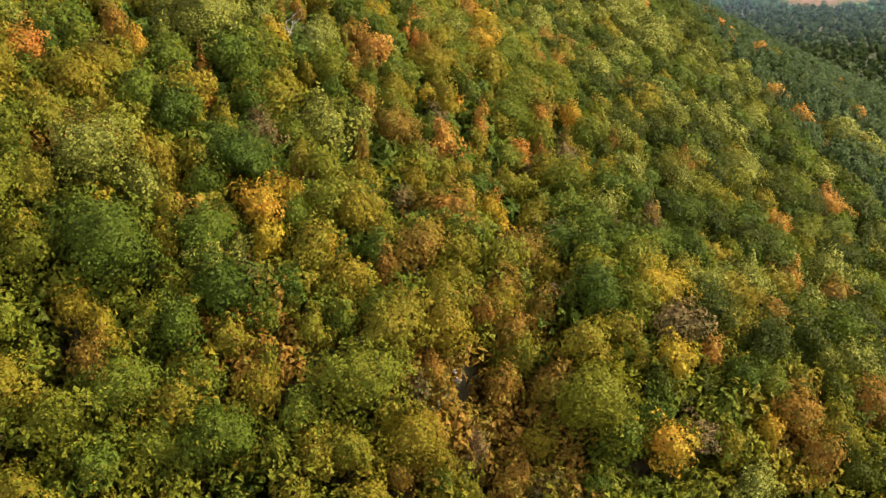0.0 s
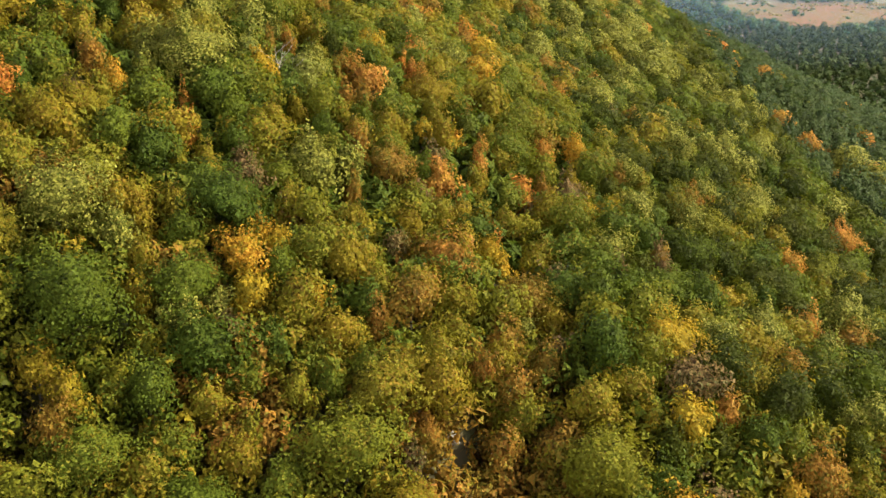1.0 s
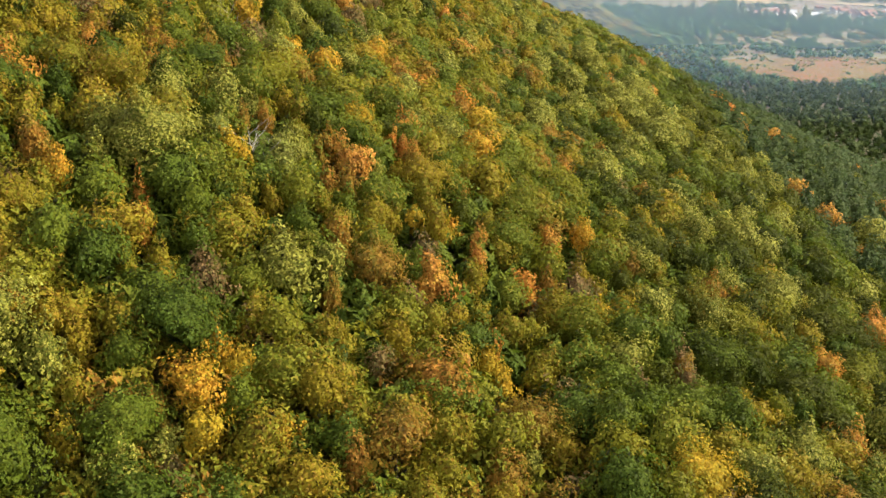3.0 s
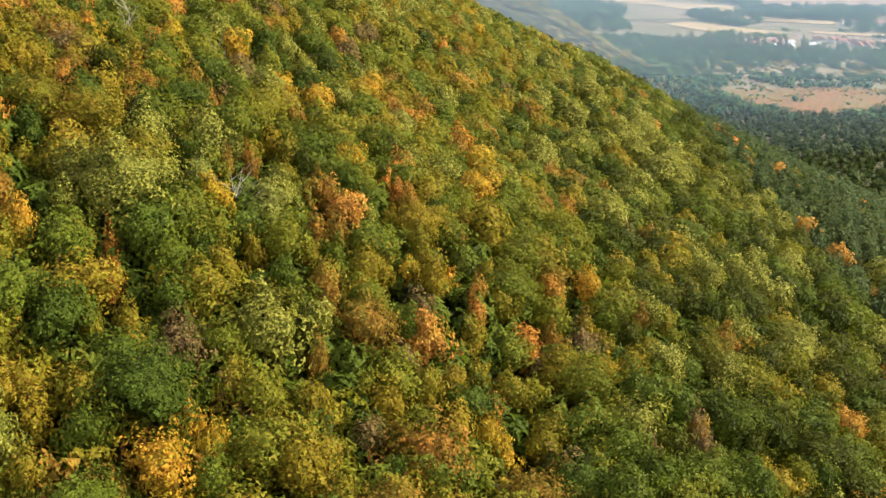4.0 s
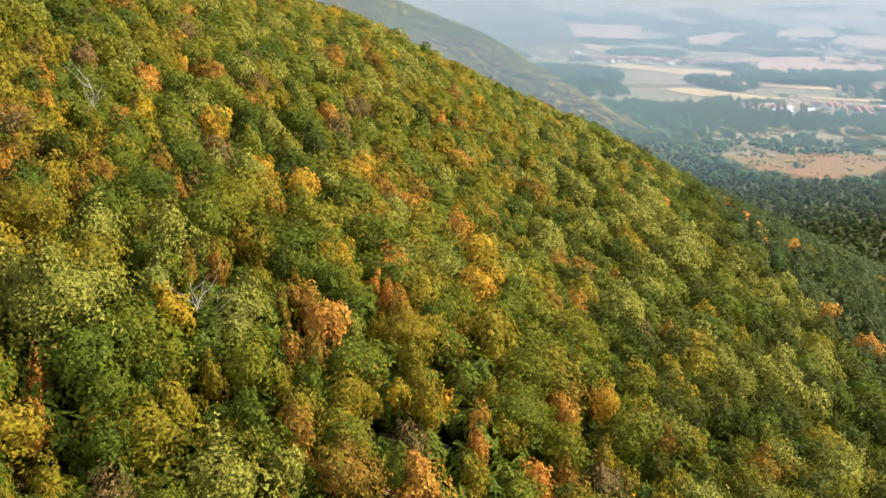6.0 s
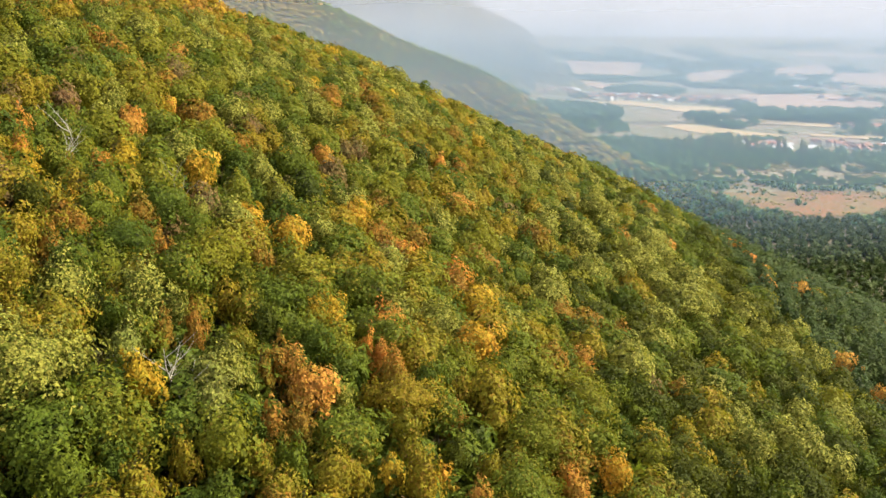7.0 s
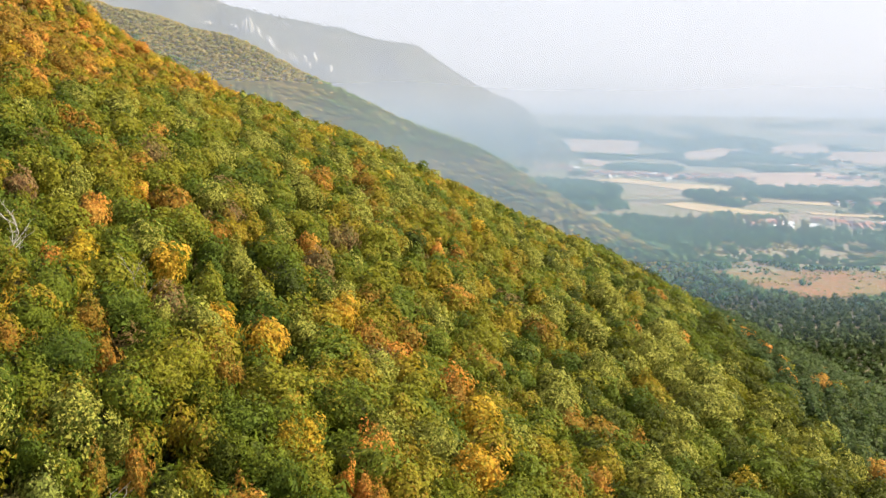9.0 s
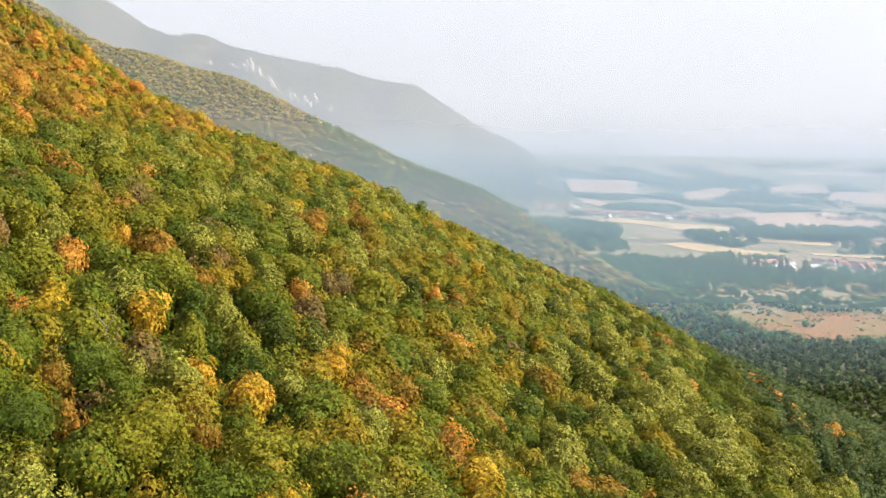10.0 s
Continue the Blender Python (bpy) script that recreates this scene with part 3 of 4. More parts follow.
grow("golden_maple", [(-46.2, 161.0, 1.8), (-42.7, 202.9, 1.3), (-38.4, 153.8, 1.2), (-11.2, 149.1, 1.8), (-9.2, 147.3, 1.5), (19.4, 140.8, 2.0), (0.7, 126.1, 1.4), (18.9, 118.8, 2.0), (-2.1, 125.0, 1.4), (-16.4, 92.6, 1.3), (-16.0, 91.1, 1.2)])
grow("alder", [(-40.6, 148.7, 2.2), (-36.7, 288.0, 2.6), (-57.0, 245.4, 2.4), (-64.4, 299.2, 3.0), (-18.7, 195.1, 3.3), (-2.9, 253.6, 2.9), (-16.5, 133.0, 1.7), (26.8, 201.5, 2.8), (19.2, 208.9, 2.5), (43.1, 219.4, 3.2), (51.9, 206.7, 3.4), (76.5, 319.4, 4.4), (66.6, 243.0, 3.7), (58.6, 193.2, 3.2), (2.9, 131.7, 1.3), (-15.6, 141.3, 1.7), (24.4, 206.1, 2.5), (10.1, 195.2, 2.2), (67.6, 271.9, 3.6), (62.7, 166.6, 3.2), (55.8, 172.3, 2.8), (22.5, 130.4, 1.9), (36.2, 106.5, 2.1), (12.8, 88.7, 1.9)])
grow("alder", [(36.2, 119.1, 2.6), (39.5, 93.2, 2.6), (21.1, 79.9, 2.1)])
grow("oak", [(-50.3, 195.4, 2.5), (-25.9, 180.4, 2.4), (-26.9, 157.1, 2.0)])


def pine_edge(y):
    return 77 + 0.10 * max(0, y - 250)


def pick_kind(x, y, z):
    """Which tree grows here: drier and browner upslope, greener below, pines at the foot."""
    u = plant_rng.random()
    if x > pine_edge(y) + 6 * noise_field(x, y, 30, 5):
        return "pine" if u < 0.93 else "oak" if u < 0.97 else "orange_maple"
    n = noise_field(x, y, 26, 1)
    if z > 149 - 4 * n:             # the dry upper slope
        return "rust_beech" if u < 0.40 else "golden_maple" if u < 0.50 else "orange_maple" if u < 0.56 else "thin_shrub" if u < 0.64 else "hornbeam" if u < 0.88 else "oak"
    if pine_edge(y) - 21 < x and y > 150:
        return "alder" if u < 0.48 else "ash" if u < 0.76 else "oak" if u < 0.92 else "linden"
    dry = 0.5 + 0.9 * noise_field(x, y, 38, 2) + (0.3 if x < -22 and 92 < y < 160 else -0.3 if x < -15 and y < 92 else 0) + (0.4 if -14 < x < 16 and y < 170 else 0) - (0.8 if x > 18 else 0)
    pale = 0.02 + max(0, 0.13 * n) + (0.07 if x > 40 and y > 150 else 0) + (0.16 if y > 235 else 0)
    if u < pale:
        return "linden"
    u = plant_rng.random()
    if u < 0.006 + 0.022 * max(0, dry):
        return "golden_maple" if plant_rng.random() < 0.6 else "orange_maple"
    if u < 0.05 + 0.12 * max(0, dry):
        return "rust_beech" if plant_rng.random() < 0.6 else "thin_shrub"
    if u < 0.20 + 0.50 * max(0, min(1, dry)):
        return "hornbeam"
    if x > 22 and plant_rng.random() < (0.72 if y < 165 else 0.5):
        return "alder"
    return "ash" if plant_rng.random() < 0.35 + 0.3 * n + (0.25 if x > 20 else 0) else "oak"


STEP = 3.75
held = {}
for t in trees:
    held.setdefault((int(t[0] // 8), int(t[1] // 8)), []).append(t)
for row in range(134):
    y0 = 36 + row * STEP * 0.87
    for col in range(-80, 104):
        x = (col + 0.5 * (row % 2)) * STEP + plant_rng.uniform(-1.4, 1.4)
        y = y0 + plant_rng.uniform(-1.4, 1.4)
        w = 1.6 + 2.2 * plant_rng.random() ** 1.4
        if (abs(x - 1.6) < 1.5 and 72 < y < 84) or (abs(x + 20) < 2.4 and 122 < y < 130):
            continue                # the stony bed of the gully, and room for a dead tree
        if abs(x - 2) > 22 + 0.50 * y or (y > 330 and plant_rng.random() < 0.1):
            continue
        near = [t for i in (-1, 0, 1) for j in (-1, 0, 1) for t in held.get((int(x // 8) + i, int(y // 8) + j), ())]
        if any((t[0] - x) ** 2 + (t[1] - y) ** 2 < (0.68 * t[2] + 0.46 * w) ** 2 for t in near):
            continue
        z = float(land(x, y))
        kind = pick_kind(x, y, z)
        h = 0.52 + 0.43 * w / WIDE + plant_rng.uniform(-0.08, 0.16)
        if z > 148:
            h, w = h * 0.85, w * 0.8
        if kind == "thin_shrub":
            h, w = h * 0.8, w * 0.9
        trees.append((x, y, w, h, kind))

# one of each kind and shape, then its copies; past three hundred the wood is one mass
TRUNKS = [trunk_mesh(shape_rng, BARK) for k in range(3)]
WHITE_TRUNK = trunk_mesh(shape_rng, DEAD)
patterns = {}


def tree_pattern(kind, k):
    name, label, group = KINDS[kind]
    tree = tagged(new(name), label, "shrub" if kind == "thin_shrub" else "tree", group)
    trunk = new("trunk", WHITE_TRUNK if kind == "birch" else TRUNKS[k % 3])
    trunk.parent, trunk.scale = tree, (MIDDLE, MIDDLE, MIDDLE)
    v, q, ways = (NEAR, BIG, FINE)[k // 4][kind][k % 4]
    crown = new("crown", quad_mesh("crown", v, q, LEAF[kind], facing=ways))
    crown.parent = tree
    return tree


count, masses = {}, {}
trees.sort(key=lambda t: t[1])
heights = land([t[0] for t in trees], [t[1] for t in trees])
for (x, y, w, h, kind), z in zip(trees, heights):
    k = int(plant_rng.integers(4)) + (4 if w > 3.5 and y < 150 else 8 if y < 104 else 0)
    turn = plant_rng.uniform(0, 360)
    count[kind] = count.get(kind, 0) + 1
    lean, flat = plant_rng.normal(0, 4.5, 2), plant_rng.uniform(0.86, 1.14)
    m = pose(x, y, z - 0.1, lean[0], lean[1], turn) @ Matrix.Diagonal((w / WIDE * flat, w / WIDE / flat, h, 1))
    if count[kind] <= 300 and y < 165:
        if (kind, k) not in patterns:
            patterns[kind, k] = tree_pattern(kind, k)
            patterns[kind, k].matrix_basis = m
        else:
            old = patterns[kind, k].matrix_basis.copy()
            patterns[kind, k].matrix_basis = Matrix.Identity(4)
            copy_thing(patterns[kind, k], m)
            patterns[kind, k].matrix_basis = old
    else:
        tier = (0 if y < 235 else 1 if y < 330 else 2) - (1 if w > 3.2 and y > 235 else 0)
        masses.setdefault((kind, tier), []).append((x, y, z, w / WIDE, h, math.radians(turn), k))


def mass(name, shapes, places, mat, label, category="wood"):
    """Many crowns as one mesh: place, width, height and turn of each."""
    vs, qs, ways, tints, count = [], [], [], [], 0
    places = np.array(places, float)
    for k in range(len(shapes)):
        v, q, way = shapes[k]
        p = places[places[:, 6].astype(int) % len(shapes) == k]
        if not len(p):
            continue
        c, s = np.cos(p[:, 5])[:, None], np.sin(p[:, 5])[:, None]
        X = (v[:, 0] * c - v[:, 1] * s) * p[:, 3:4] + p[:, 0:1]
        Y = (v[:, 0] * s + v[:, 1] * c) * p[:, 3:4] + p[:, 1:2]
        Z = v[:, 2] * p[:, 4:5] + p[:, 2:3]
        vs.append(np.stack([X, Y, Z], -1).reshape(-1, 3))
        ways.append(np.stack([way[:, 0] * c - way[:, 1] * s, way[:, 0] * s + way[:, 1] * c, np.broadcast_to(way[:, 2], X.shape)], -1).reshape(-1, 3))
        qs.append((q[None] + (np.arange(len(p)) * len(v))[:, None, None] + count).reshape(-1, q.shape[1]))
        tints.append(np.repeat(plant_rng.random(len(p)), len(v)))
        count += len(p) * len(v)
    return tagged(new(name, quad_mesh(name, np.concatenate(vs), np.concatenate(qs), mat, np.concatenate(tints), facing=np.concatenate(ways))), label, category, kind="stuff")


for (kind, closer), places in masses.items():
    name = KINDS[kind][0]
    mass(name.split("_")[0] + "_wood", (CLOSE, MID, FAR)[closer][kind], places, LEAF[kind], "dense " + KINDS[kind][1].replace(" on the slope", "").replace(" tree", "") + " canopy up the hill")

# ---- far woods: pines at the foot, the second ridge, the valley
def scatter(x0, x1, y0, y1, step, inside, w0, w1, stretch=1.0):
    out = []
    for y in np.arange(y0, y1, step):
        for x in np.arange(x0, x1, step):
            px, py = x + plant_rng.uniform(-0.75, 0.75) * step, y + plant_rng.uniform(-0.75, 0.75) * step
            if inside(px, py):
                w = plant_rng.uniform(w0, w1)
                out.append((px, py, 0, w, w * stretch * plant_rng.uniform(0.85, 1.2), plant_rng.uniform(0, 6.28), plant_rng.integers(4)))
    out = np.array(out)
    out[:, 2] = land(out[:, 0], out[:, 1]) - 0.3
    return out


def far_shapes(kind, sprays, hull):
    out = []
    for k in range(4):
        v, q, ways = crown_shape(shape_rng, [((0, 0, 0), (0.9, 0.9, 1.0))] if kind != "pine" else [((0, 0, -0.3), (0.85, 0.85, 1.0)), ((0, 0, 0.9), (0.4, 0.4, 0.8))], sprays, hull, simple=True)
        out.append((v * WIDE + np.array((0, 0, MIDDLE * 0.7)), q, ways))
    return out


pines = scatter(60, 420, 170, 860, 5.6, lambda x, y: x > pine_edge(y) and (y > 480 or abs(x) > 22 + 0.5 * y) and x < 90 + 0.52 * y and y < 840 + 20 * math.sin(x / 30), 0.65, 1.0, 1.15)
low = far_shapes("oak", 50, 1)
brush = []
for kind in ("oak", "hornbeam", "oak", "hornbeam"):
    v, q, ways = crown_shape(shape_rng, lobes_for(kind, shape_rng), 200, 1, 0.95, 0.3, 20, simple=True)
    brush.append((v * np.array((WIDE, WIDE, WIDE * 0.85)) + np.array((0, 0, MIDDLE * 0.51)), q, ways))
NEAR_BRUSH = 100
wild = scatter(-75, 80, 34, NEAR_BRUSH, 2.35, lambda x, y: abs(x - 2) < 22 + 0.5 * y and not (abs(x - 1.3) < 0.6 and 77 < y < 82), 0.75, 1.1, 1.2)
tone = np.array([noise_field(x, y, 14, 4) + (0.2 if -4 < x < 14 else -0.12) + plant_rng.normal(0, 0.18) for x, y in wild[:, :2]])
mass("undergrowth", brush, wild[tone < 0.02], LEAF["oak"], "olive-green bushes under the trees", "bushes")
mass("undergrowth", brush, wild[(tone >= 0.02) & (tone < 0.3)], LEAF["hornbeam"], "yellowish bushes under the trees", "bushes")
mass("undergrowth", brush, wild[tone >= 0.3], LEAF["rust_beech"], "rusty brown brushwood along the gully", "bushes")
mass("undergrowth", low, scatter(-110, 115, NEAR_BRUSH, 190, 3.1, lambda x, y: abs(x - 2) < 22 + 0.5 * y and x < pine_edge(y), 0.6, 0.9, 1.0), LEAF["ash"], "dark green bushes under the trees", "bushes")
cheap = far_shapes("oak", 48, 1)
mass("outer_wood", cheap, scatter(-230, 290, -120, 540, 7.2, lambda x, y: (y < 36 or abs(x - 2) > 22 + 0.5 * y) and not (x > pine_edge(y) and x < 90 + 0.52 * y and y > 170), 1.0, 1.6), LEAF["oak"], "olive-green oak wood over the rest of the hill")
mass("pine_wood", far_shapes("pine", 18, 1), pines, LEAF["pine"], "dark bluish-green pine wood at the foot of the hill")


def on_ridge(x, y):
    R = x / 100
    cy = 1172.9 - 114.6 * R - 9.9 * R * R
    return cy - 480 < y < cy + 40 and y > 560 and abs(x) < 0.56 * y + 90 and float(land(x, y)) > 6


ridge_trees = scatter(-960, 420, 560, 1680, 5.8, on_ridge, 0.7, 1.6, 0.5)
lush = np.array([0.35 + 0.004 * (150 - z) + 1.0 * noise_field(x, y, 70, 21) - 0.9 * math.exp(-((x - 110) / 75) ** 2 - ((y - 950) / 110) ** 2) - 0.004 * max(0, z - 170) + plant_rng.normal(0, 0.25) for x, y, z in ridge_trees[:, :3]])
ridge_shapes = far_shapes("oak", 14, 1)
mass("ridge_wood", ridge_shapes, ridge_trees[lush < 0.3], LEAF["ridge_wood"], "tan and olive wood on the hazy second ridge")
mass("ridge_wood", ridge_shapes, ridge_trees[lush >= 0.3], LEAF["low_ridge_wood"], "green wood on the lower second ridge")


FIELDS = [
    ("pale yellow stubble field beside the village", "stubble", [(342, 2113), (405, 2189), (588, 1942), (551, 1792)]),
    ("narrow pale stubble strip below the hedge", "stubble", [(356, 1600), (406, 1644), (530, 1480), (451, 1422)]),
    ("narrow pale stubble strip beside the houses", "stubble", [(560, 1465), (760, 1400), (790, 1440), (576, 1500)]),
    ("pinkish bare field on a low rise", "fallow", [(840, 3357), (1000, 3541), (1108, 3494), (746, 2919)]),
    ("wide pinkish bare field on a low rise", "fallow", [(1224, 3564), (1443, 3671), (1364, 3301), (1127, 3312)]),
    ("large pale pinkish field beyond the sheds", "fallow", [(1394, 3396), (1700, 3284), (1484, 2788), (1152, 2981)]),
    ("pinkish dry field round the village", "fallow", [(470, 2330), (690, 2060), (960, 2060), (990, 2480)]),
    ("long dry field beside the far village", "fallow", [(689, 2149), (1131, 2035), (1090, 1949), (622, 1946)]),
    ("distant pale field in haze", "fallow", [(460, 3300), (640, 3250), (800, 3800), (500, 3900)]),
    ("pale dry field at the foot of the mountain", "fallow", [(330, 2900), (430, 2600), (530, 2700), (440, 3100)]),
    ("distant pale field on the horizon", "fallow", [(1456, 4065), (1801, 3898), (1761, 3813), (1439, 3953)]),
    ("narrow dry field between the hedges", "stubble", [(499, 1754), (667, 1672), (638, 1614), (474, 1669)]),
    ("rust-brown dry heath below the pine wood", "heath", [(190, 965), (235, 850), (520, 820), (560, 960)]),
]


def in_field(x, y):
    for _, _, c in FIELDS:
        turns = [(c[k - 3][0] - c[k][0]) * (y - c[k][1]) - (c[k - 3][1] - c[k][1]) * (x - c[k][0]) for k in range(4)]
        if min(turns) > 0 or max(turns) < 0:
            return True
    return False


# villages: middle, half width, half depth and number of houses
VILLAGES = ((500, 1335, 95, 55, 30), (630, 1290, 80, 50, 26), (440, 2290, 100, 90, 56), (590, 2190, 90, 70, 54), (305, 2560, 60, 230, 34), (990, 2250, 130, 90, 26), (780, 1600, 130, 40, 16), (1100, 2720, 120, 120, 16), (640, 2250, 70, 90, 30))


def in_village(x, y):
    return any(((x - a) / (w * 1.15)) ** 2 + ((y - b) / (d * 1.15)) ** 2 < 1 for a, b, w, d, _ in VILLAGES)


def in_valley(x, y):
    if float(land(x, y)) > 30 or (in_village(x, y) and noise_field(x, y, 18, 6) < 0.22):
        return False
    if in_field(x, y):
        return y < 970 and noise_field(x, y, 25, 3) > 0.58
    n = noise_field(x, y, 120, 9)
    if x > 290 and y < 1160:        # dry scrub with scattered bushes
        return noise_field(x, y, 34, 12) > 0.12
    return n > -0.35 if y < 1330 else n > 0.0 and y < 1420 or (n > 0.18)


mass("valley_wood", far_shapes("oak", 18, 1), scatter(60, 1000, 800, 1500, 7.4, lambda x, y: x < 0.56 * y + 20 and in_valley(x, y), 0.6, 1.35), LEAF["far_wood"], "bluish-green woods and thickets on the valley floor")


def on_heath(x, y):
    return 800 < y < 1180 and (x > 180) and noise_field(x, y, 16, 15) + 0.5 * noise_field(x, y, 45, 16) > 0.12


tufts = scatter(170, 720, 800, 1180, 4.2, lambda x, y: x < 0.56 * y + 20 and on_heath(x, y), 0.2, 0.55, 0.8)
green = np.array([noise_field(x, y, 40, 17) + plant_rng.normal(0, 0.2) for x, y in tufts[:, :2]]) > 0.15
tuft_shapes = far_shapes("oak", 8, 1)
mass("heath_bushes", tuft_shapes, tufts[green], LEAF["far_wood"], "small green bushes scattered over the dry heath", "bushes")
mass("heath_bushes", tuft_shapes, tufts[~green], LEAF["ridge_wood"], "withered tan scrub scattered over the dry heath", "bushes")


def on_mountain(x, y):
    return abs(x) < 0.5 * y + 60 and y < 2640 and float(land(x, y)) > 25


mass("mountain_wood", far_shapes("oak", 10, 1), scatter(-1300, 620, 1950, 2650, 13.5, on_mountain, 0.6, 1.4, 0.7), LEAF["mountain_wood"], "sparse greyish green wood on the far mountain")


def in_plain(x, y):
    n = noise_field(x, y * 0.45, 150, 14)
    return n > 0.07 and not in_field(x, y) and not (in_village(x, y) and noise_field(x, y, 30, 8) < 0.3) and float(land(x, y)) < 40


mass("plain_wood", far_shapes("oak", 12, 1), scatter(120, 2100, 1500, 3300, 14.0, lambda x, y: x < 0.56 * y + 40 and in_plain(x, y), 1.3, 2.5, 0.75), LEAF["far_wood"], "hedges and copses on the wide plain")

mass("distant_wood", far_shapes("oak", 12, 1), scatter(250, 2300, 3300, 4300, 26.0, lambda x, y: x < 0.56 * y + 40 and noise_field(x, y * 0.4, 190, 18) > 0.12 and not in_field(x, y), 2.2, 4.2, 0.5), LEAF["far_wood"], "blue-green woods far out on the plain")

# ---- fields on the plain
def field(label, mat, corners):
    """A field between four corners, lying on the plain."""
    a, b, c, d = (np.array(p, float) for p in corners)
    u, v = np.meshgrid(np.linspace(0, 1, 15), np.linspace(0, 1, 15))
    u, v = u[..., None], v[..., None]
    p = (1 - v) * ((1 - u) * a + u * b) + v * ((1 - u) * d + u * c)
    p = p + 9 * np.stack([np.sin(p[..., 1] / 31), np.sin(p[..., 0] / 27)], -1)
    z = land(p[..., 0], p[..., 1]) + 0.8
    i = np.arange(225).reshape(15, 15)
    quads = np.stack([i[:-1, :-1], i[:-1, 1:], i[1:, 1:], i[1:, :-1]], -1).reshape(-1, 4)
    return tagged(new("field", quad_mesh("field", np.concatenate([p, z[..., None]], -1).reshape(-1, 3), quads, mat)), label, "field", kind="structure")


for label, kind, corners in FIELDS:
    field(label, {"stubble": STUBBLE, "fallow": FALLOW, "heath": HEATH}[kind], corners)

# ---- villages
def box(verts, quads, size, at):
    k = sum(len(v) for v in verts)
    verts.append(np.array([(sx * size[0] / 2, sy * size[1] / 2, sz * size[2]) for sz in (0, 1) for sy in (-1, 1) for sx in (-1, 1)]) + np.array(at))
    quads.append(np.array([(0, 2, 3, 1), (4, 5, 7, 6), (0, 1, 5, 4), (1, 3, 7, 5), (3, 2, 6, 7), (2, 0, 4, 6)]) + k)


def house(long, deep, tall, roof_mat, label):
    """A plastered house with a gabled roof and a chimney."""
    home = tagged(new("house"), label, "house", "houses of the valley villages")
    vs, qs = [], []
    box(vs, qs, (long, deep, tall), (0, 0, -0.5))
    wall = new("wall", quad_mesh("wall", np.concatenate(vs), np.concatenate(qs), PLASTER))
    rise, w, l = deep * 0.33, deep / 2 + 0.5, long / 2 + 0.5
    t = tall - 0.5
    v = [(x, y, z) for x in (-l, l) for y, z in ((-w, t - 0.3), (0, t + rise), (w, t - 0.3), (w, t), (0, t + rise + 0.35), (-w, t))]
    q = [(0, 1, 7, 6), (1, 2, 8, 7), (2, 3, 9, 8), (3, 4, 10, 9), (4, 5, 11, 10), (5, 0, 6, 11), (0, 5, 4, 1), (1, 4, 3, 2), (6, 7, 10, 11), (7, 8, 9, 10)]
    roof = new("roof", quad_mesh("roof", v, q, roof_mat))
    vs, qs = [], []
    box(vs, qs, (0.8, 0.8, rise + 0.8), (long * 0.2, deep * 0.1, t))
    chimney = new("chimney", quad_mesh("chimney", np.concatenate(vs), np.concatenate(qs), PLASTER))
    for p in (wall, roof, chimney):
        p.parent = home
    return home


town = np.random.default_rng(23)
kinds = [(house(11, 8, 5.5, TILES, "white plastered house with a red tiled roof"), 0), (house(14, 9, 4, TILES, "low pale house with a red tiled roof"), 0), (house(16, 9, 4.5, SHEET, "long pale shed with a white sheet roof"), 0)]
used = set()
for cx, cy, wide, deep, many in VILLAGES:
    for n in range(many):
        x, y = cx + town.uniform(-1, 1) * wide, cy + town.uniform(-1, 1) * deep
        k = int(town.choice(3, p=(0.5, 0.38, 0.12)))
        m = pose(x, y, float(land(x, y)), 0, 0, town.choice((12, 100, 60, 20)) + town.uniform(-8, 8))
        if k not in used:
            used.add(k)
            kinds[k][0].matrix_basis = m
        else:
            copy_thing(kinds[k][0], m)

# ---- a row of pale poplars behind the heath
poplar_rng = np.random.default_rng(5)
v, q, ways = crown_shape(poplar_rng, [((0, 0, -0.8), (0.8, 0.8, 1.2)), ((0, 0, 0.9), (0.6, 0.6, 1.3))], 120, 2)
poplar = tagged(new("poplar_tree"), "tall pale green poplar in a row", "tree", "poplars of the valley row")
stem = new("trunk", TRUNKS[0])
stem.parent, stem.scale = poplar, (7, 7, 7)
crown = new("crown", quad_mesh("crown", v * np.array((3.0, 3.0, 4.6)) + np.array((0, 0, 9.5)), q, LEAF["poplar"], facing=ways))
crown.parent = poplar
spots = [(298 + 10.5 * k + poplar_rng.uniform(-4, 4), 1285 - 4 * k + poplar_rng.uniform(-14, 14)) for k in range(17)]
for k, (x, y) in enumerate(spots):
    m = pose(x, y, float(land(x, y)) - 0.1, 0, 0, poplar_rng.uniform(0, 360)) @ Matrix.Scale(poplar_rng.uniform(1.1, 1.6), 4)
    if k == 0:
        poplar.matrix_basis = m
    else:
        keep = poplar.matrix_basis.copy()
        poplar.matrix_basis = Matrix.Identity(4)
        copy_thing(poplar, m)
        poplar.matrix_basis = keep

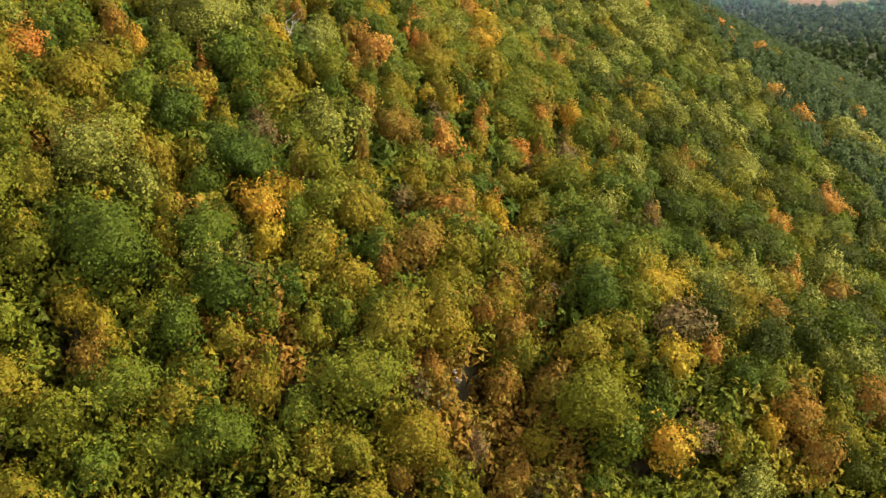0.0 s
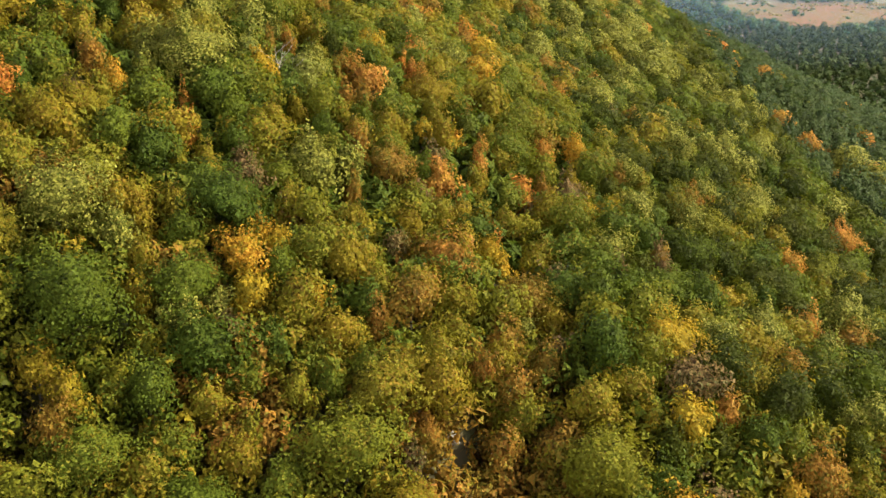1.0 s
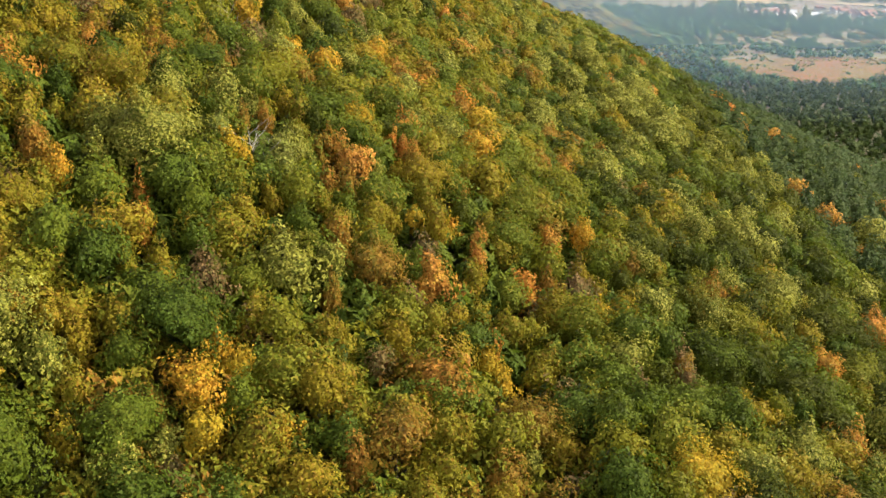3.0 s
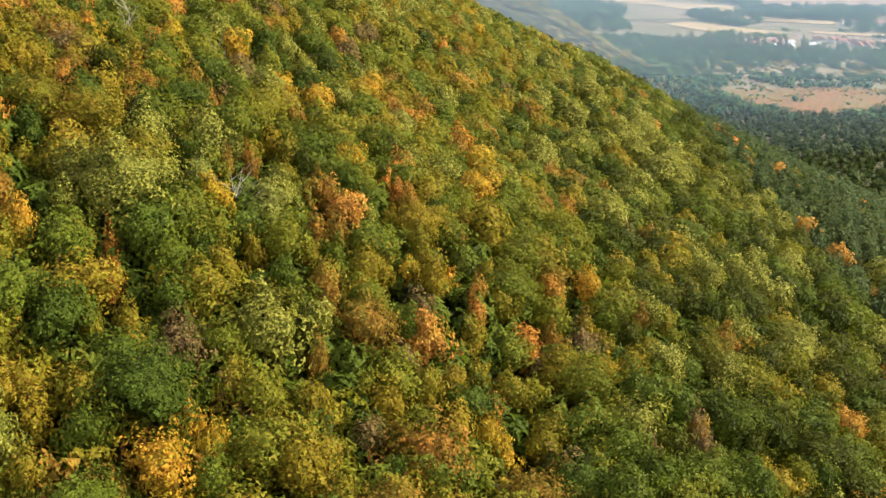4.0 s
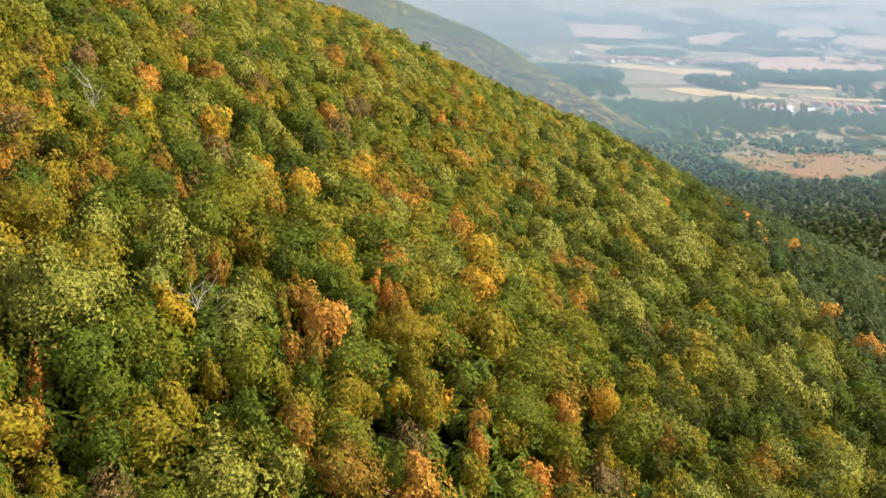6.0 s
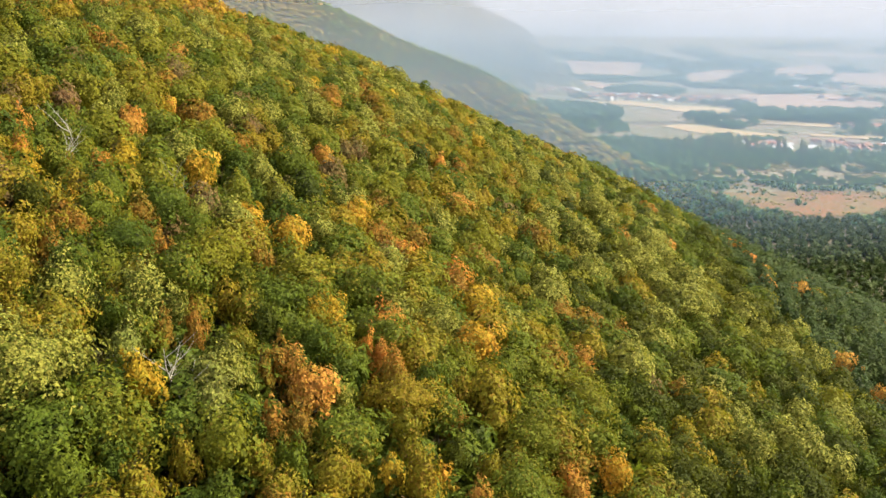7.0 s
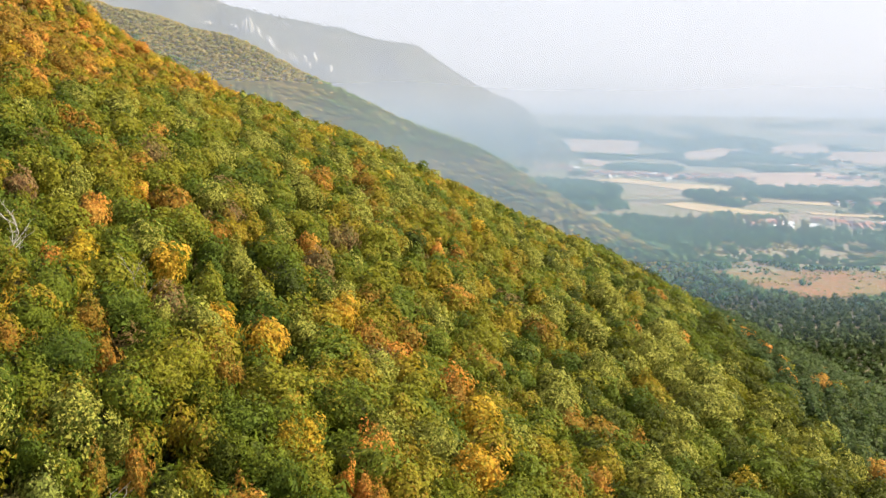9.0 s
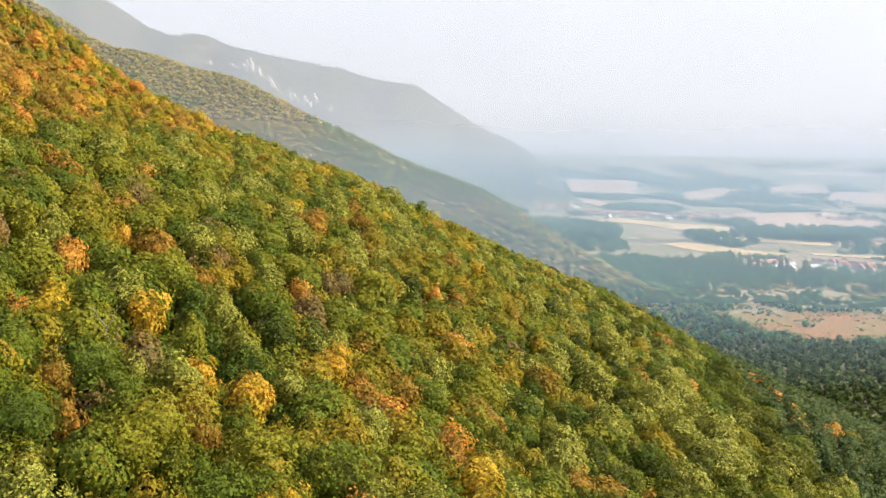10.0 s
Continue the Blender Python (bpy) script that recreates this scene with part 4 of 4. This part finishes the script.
# ---- white cliffs on the far mountain
rock = np.random.default_rng(31)
for cx, cy, spread, high, many in ((-584, 2515, 10, 16, 4), (-515, 2472, 9, 10, 3), (-484, 2446, 12, 20, 4), (-453, 2426, 15, 50, 9), (-406, 2430, 9, 34, 5), (-342, 2420, 20, 40, 8), (-310, 2396, 22, 34, 8), (-262, 2336, 11, 22, 4), (-153, 2405, 10, 7, 2)):
    vs, qs = [], []
    for n in range(many):
        x = cx + rock.uniform(-1, 1) * spread
        y = cy - 4 + rock.uniform(-6, 6)
        body, quads = ball(3)
        k = sum(len(p) for p in vs)
        vs.append(body * np.array((rock.uniform(2.5, 6), 8, high * rock.uniform(0.25, 0.55))) * (1 + rock.normal(0, 0.15, (len(body), 1))) + np.array((x, y, float(land(x, y)) + rock.uniform(-0.2, 0.2) * high)))
        qs.append(quads + k)
    tagged(new("cliff", quad_mesh("cliff", np.concatenate(vs), np.concatenate(qs), STONE)), "bare white limestone cliff on the mountain flank", "cliff", kind="structure")

# ---- a pale farm track past the houses
def strip(name, label, a, b, wide, mat):
    a, b = np.array(a, float), np.array(b, float)
    u = unit(b - a)
    n = np.array((-u[1], u[0])) * wide / 2
    t = np.linspace(0, 1, 12)[:, None]
    mid = a + (b - a) * t + n * 1.2 * np.sin(t * 5)
    p = np.stack([mid - n, mid + n], 1).reshape(-1, 2)
    k = np.arange(11) * 2
    return tagged(new(name, quad_mesh(name, np.concatenate([p, land(p[:, 0], p[:, 1])[:, None] + 1.0], 1), np.stack([k, k + 2, k + 3, k + 1], 1), mat)), label, "road", kind="structure")


strip("road", "pale dusty farm track beside the houses", (466, 1400), (448, 1290), 7, PLASTER)

# ---- bare dead trees in the wood
bare_rng = np.random.default_rng(17)


def dead_tree(x, y, tall, forks, label):
    """A leafless tree: a trunk and forked branches, each with twigs."""
    tree = tagged(new("dead_tree"), label, "tree", "dead trees of the hillside")
    tree.location = (x, y, float(land(x, y)) - 0.2)
    vs, qs, spine = [], [], [np.zeros(3)]
    for k in range(5):
        spine.append(spine[-1] + np.array((bare_rng.normal(0, 0.05), bare_rng.normal(0, 0.05), 0.2)) * tall)
        limb(vs, qs, spine[k], spine[k + 1], (0.017 - 0.0029 * k) * tall, (0.017 - 0.0029 * (k + 1)) * tall, 6)
    trunk = new("trunk", quad_mesh("trunk", np.concatenate(vs), np.concatenate(qs), DEAD, smooth=True))
    trunk.parent = tree
    for k in range(forks):
        vs, qs = [], []
        h = bare_rng.uniform(0.35, 0.95)
        base = spine[int(h * 5)] + (spine[min(5, int(h * 5) + 1)] - spine[int(h * 5)]) * (h * 5 % 1)
        a, r = bare_rng.uniform(0, 6.28), 0.0065 * tall
        for n in range(3):
            tip = base + np.array((math.cos(a), math.sin(a), bare_rng.uniform(0.5, 1.3))) * tall * 0.10
            limb(vs, qs, base, tip, r, r * 0.65, 5)
            for side in (-0.9, 0.8):
                limb(vs, qs, tip, tip + np.array((math.cos(a + side), math.sin(a + side), 0.7)) * tall * 0.07, r * 0.5, r * 0.2, 4)
            a, r, base = a + bare_rng.uniform(-0.5, 0.5), r * 0.65, tip
        branch = new("branch", quad_mesh("branch", np.concatenate(vs), np.concatenate(qs), DEAD, smooth=True))
        branch.parent = tree
    return tree


dead_tree(-19.7, 126.8, 8.0, 8, "bare dead tree with bleached white branches")
dead_tree(-42.9, 168.4, 10.0, 9, "leafless grey tree with many upright branches")
dead_tree(-31.8, 171.6, 9.0, 5, "bare dead tree with bleached white branches")

# ---- limestone showing through in the gully
for x, y, r in ((0.9, 81.4, 0.9), (0.2, 82.1, 0.6), (1.7, 75.6, 0.8), (2.7, 79.4, 0.5), (2.1, 74.4, 0.5)):
    body, quads = ball(4)
    v = body * (1 + rock.normal(0, 0.16, (len(body), 1))) * np.array((r, r * 0.8, r * 0.65)) + np.array((x, y, float(land(x, y)) + r * 0.2))
    tagged(new("boulder", quad_mesh("boulder", v, quads, ROCK)), "pale limestone boulder in the brushy gully", "boulder", "boulders of the gully")

# ---- haze over the valley: painted on two thin added sheets, denser towards the horizon
def painted_haze_material(name, stops, top):
    m, n, l = material(name)
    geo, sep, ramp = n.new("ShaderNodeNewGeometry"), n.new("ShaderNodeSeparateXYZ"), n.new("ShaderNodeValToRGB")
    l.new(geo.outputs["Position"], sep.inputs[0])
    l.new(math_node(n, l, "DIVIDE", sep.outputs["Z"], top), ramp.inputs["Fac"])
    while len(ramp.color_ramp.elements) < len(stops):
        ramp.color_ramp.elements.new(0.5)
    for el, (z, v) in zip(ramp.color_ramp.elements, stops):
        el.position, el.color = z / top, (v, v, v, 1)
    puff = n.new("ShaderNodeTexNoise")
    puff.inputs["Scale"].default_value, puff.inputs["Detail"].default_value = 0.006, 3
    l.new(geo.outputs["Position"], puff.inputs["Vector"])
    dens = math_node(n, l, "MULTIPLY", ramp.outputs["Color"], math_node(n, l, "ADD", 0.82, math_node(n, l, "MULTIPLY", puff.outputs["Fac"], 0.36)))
    white, thin, clear = n.new("ShaderNodeBsdfDiffuse"), n.new("ShaderNodeBsdfTranslucent"), n.new("ShaderNodeBsdfTransparent")
    half, both = n.new("ShaderNodeMixShader"), n.new("ShaderNodeMixShader")
    # haze tint put into the sheet's colour: bluish low, whiter higher up
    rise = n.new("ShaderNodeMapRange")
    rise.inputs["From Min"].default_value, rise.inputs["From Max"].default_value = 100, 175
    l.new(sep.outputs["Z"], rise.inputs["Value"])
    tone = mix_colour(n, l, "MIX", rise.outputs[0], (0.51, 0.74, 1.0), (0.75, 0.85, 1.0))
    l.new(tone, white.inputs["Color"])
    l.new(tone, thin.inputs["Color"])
    half.inputs["Fac"].default_value = 0.5
    l.new(white.outputs[0], half.inputs[1])
    l.new(thin.outputs[0], half.inputs[2])
    l.new(dens, both.inputs["Fac"])
    l.new(clear.outputs[0], both.inputs[1])
    l.new(half.outputs[0], both.inputs[2])
    l.new(both.outputs[0], n["Material Output"].inputs["Surface"])
    return m


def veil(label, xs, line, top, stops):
    # upright see-through sheet added to stand in for haze in the air
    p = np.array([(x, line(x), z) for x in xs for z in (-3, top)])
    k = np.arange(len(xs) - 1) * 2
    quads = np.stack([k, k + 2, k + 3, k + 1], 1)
    return tagged(new("haze", quad_mesh("haze", p, quads, painted_haze_material("painted_haze", stops, top), smooth=True)), label, "haze", kind="structure")


veil("added thin sheet with bright haze painted on, over the far plain", np.linspace(-1400, 1900, 3), lambda x: 1680 + 0.08 * x, 620, [(0, 0.0), (25, 0.18), (50, 0.34), (70, 0.46), (90, 0.57), (120, 0.70), (150, 0.80), (185, 0.72), (250, 0.62), (620, 0.48)])
veil("added faint sheet with bluish haze painted on, between the hill and the ridge", np.linspace(-420, 900, 3), lambda x: 640 + 0.08 * x, 330, [(0, 0.0), (25, 0.10), (50, 0.27), (80, 0.41), (100, 0.46), (120, 0.48), (150, 0.36), (180, 0.20), (250, 0.14), (330, 0.10)])
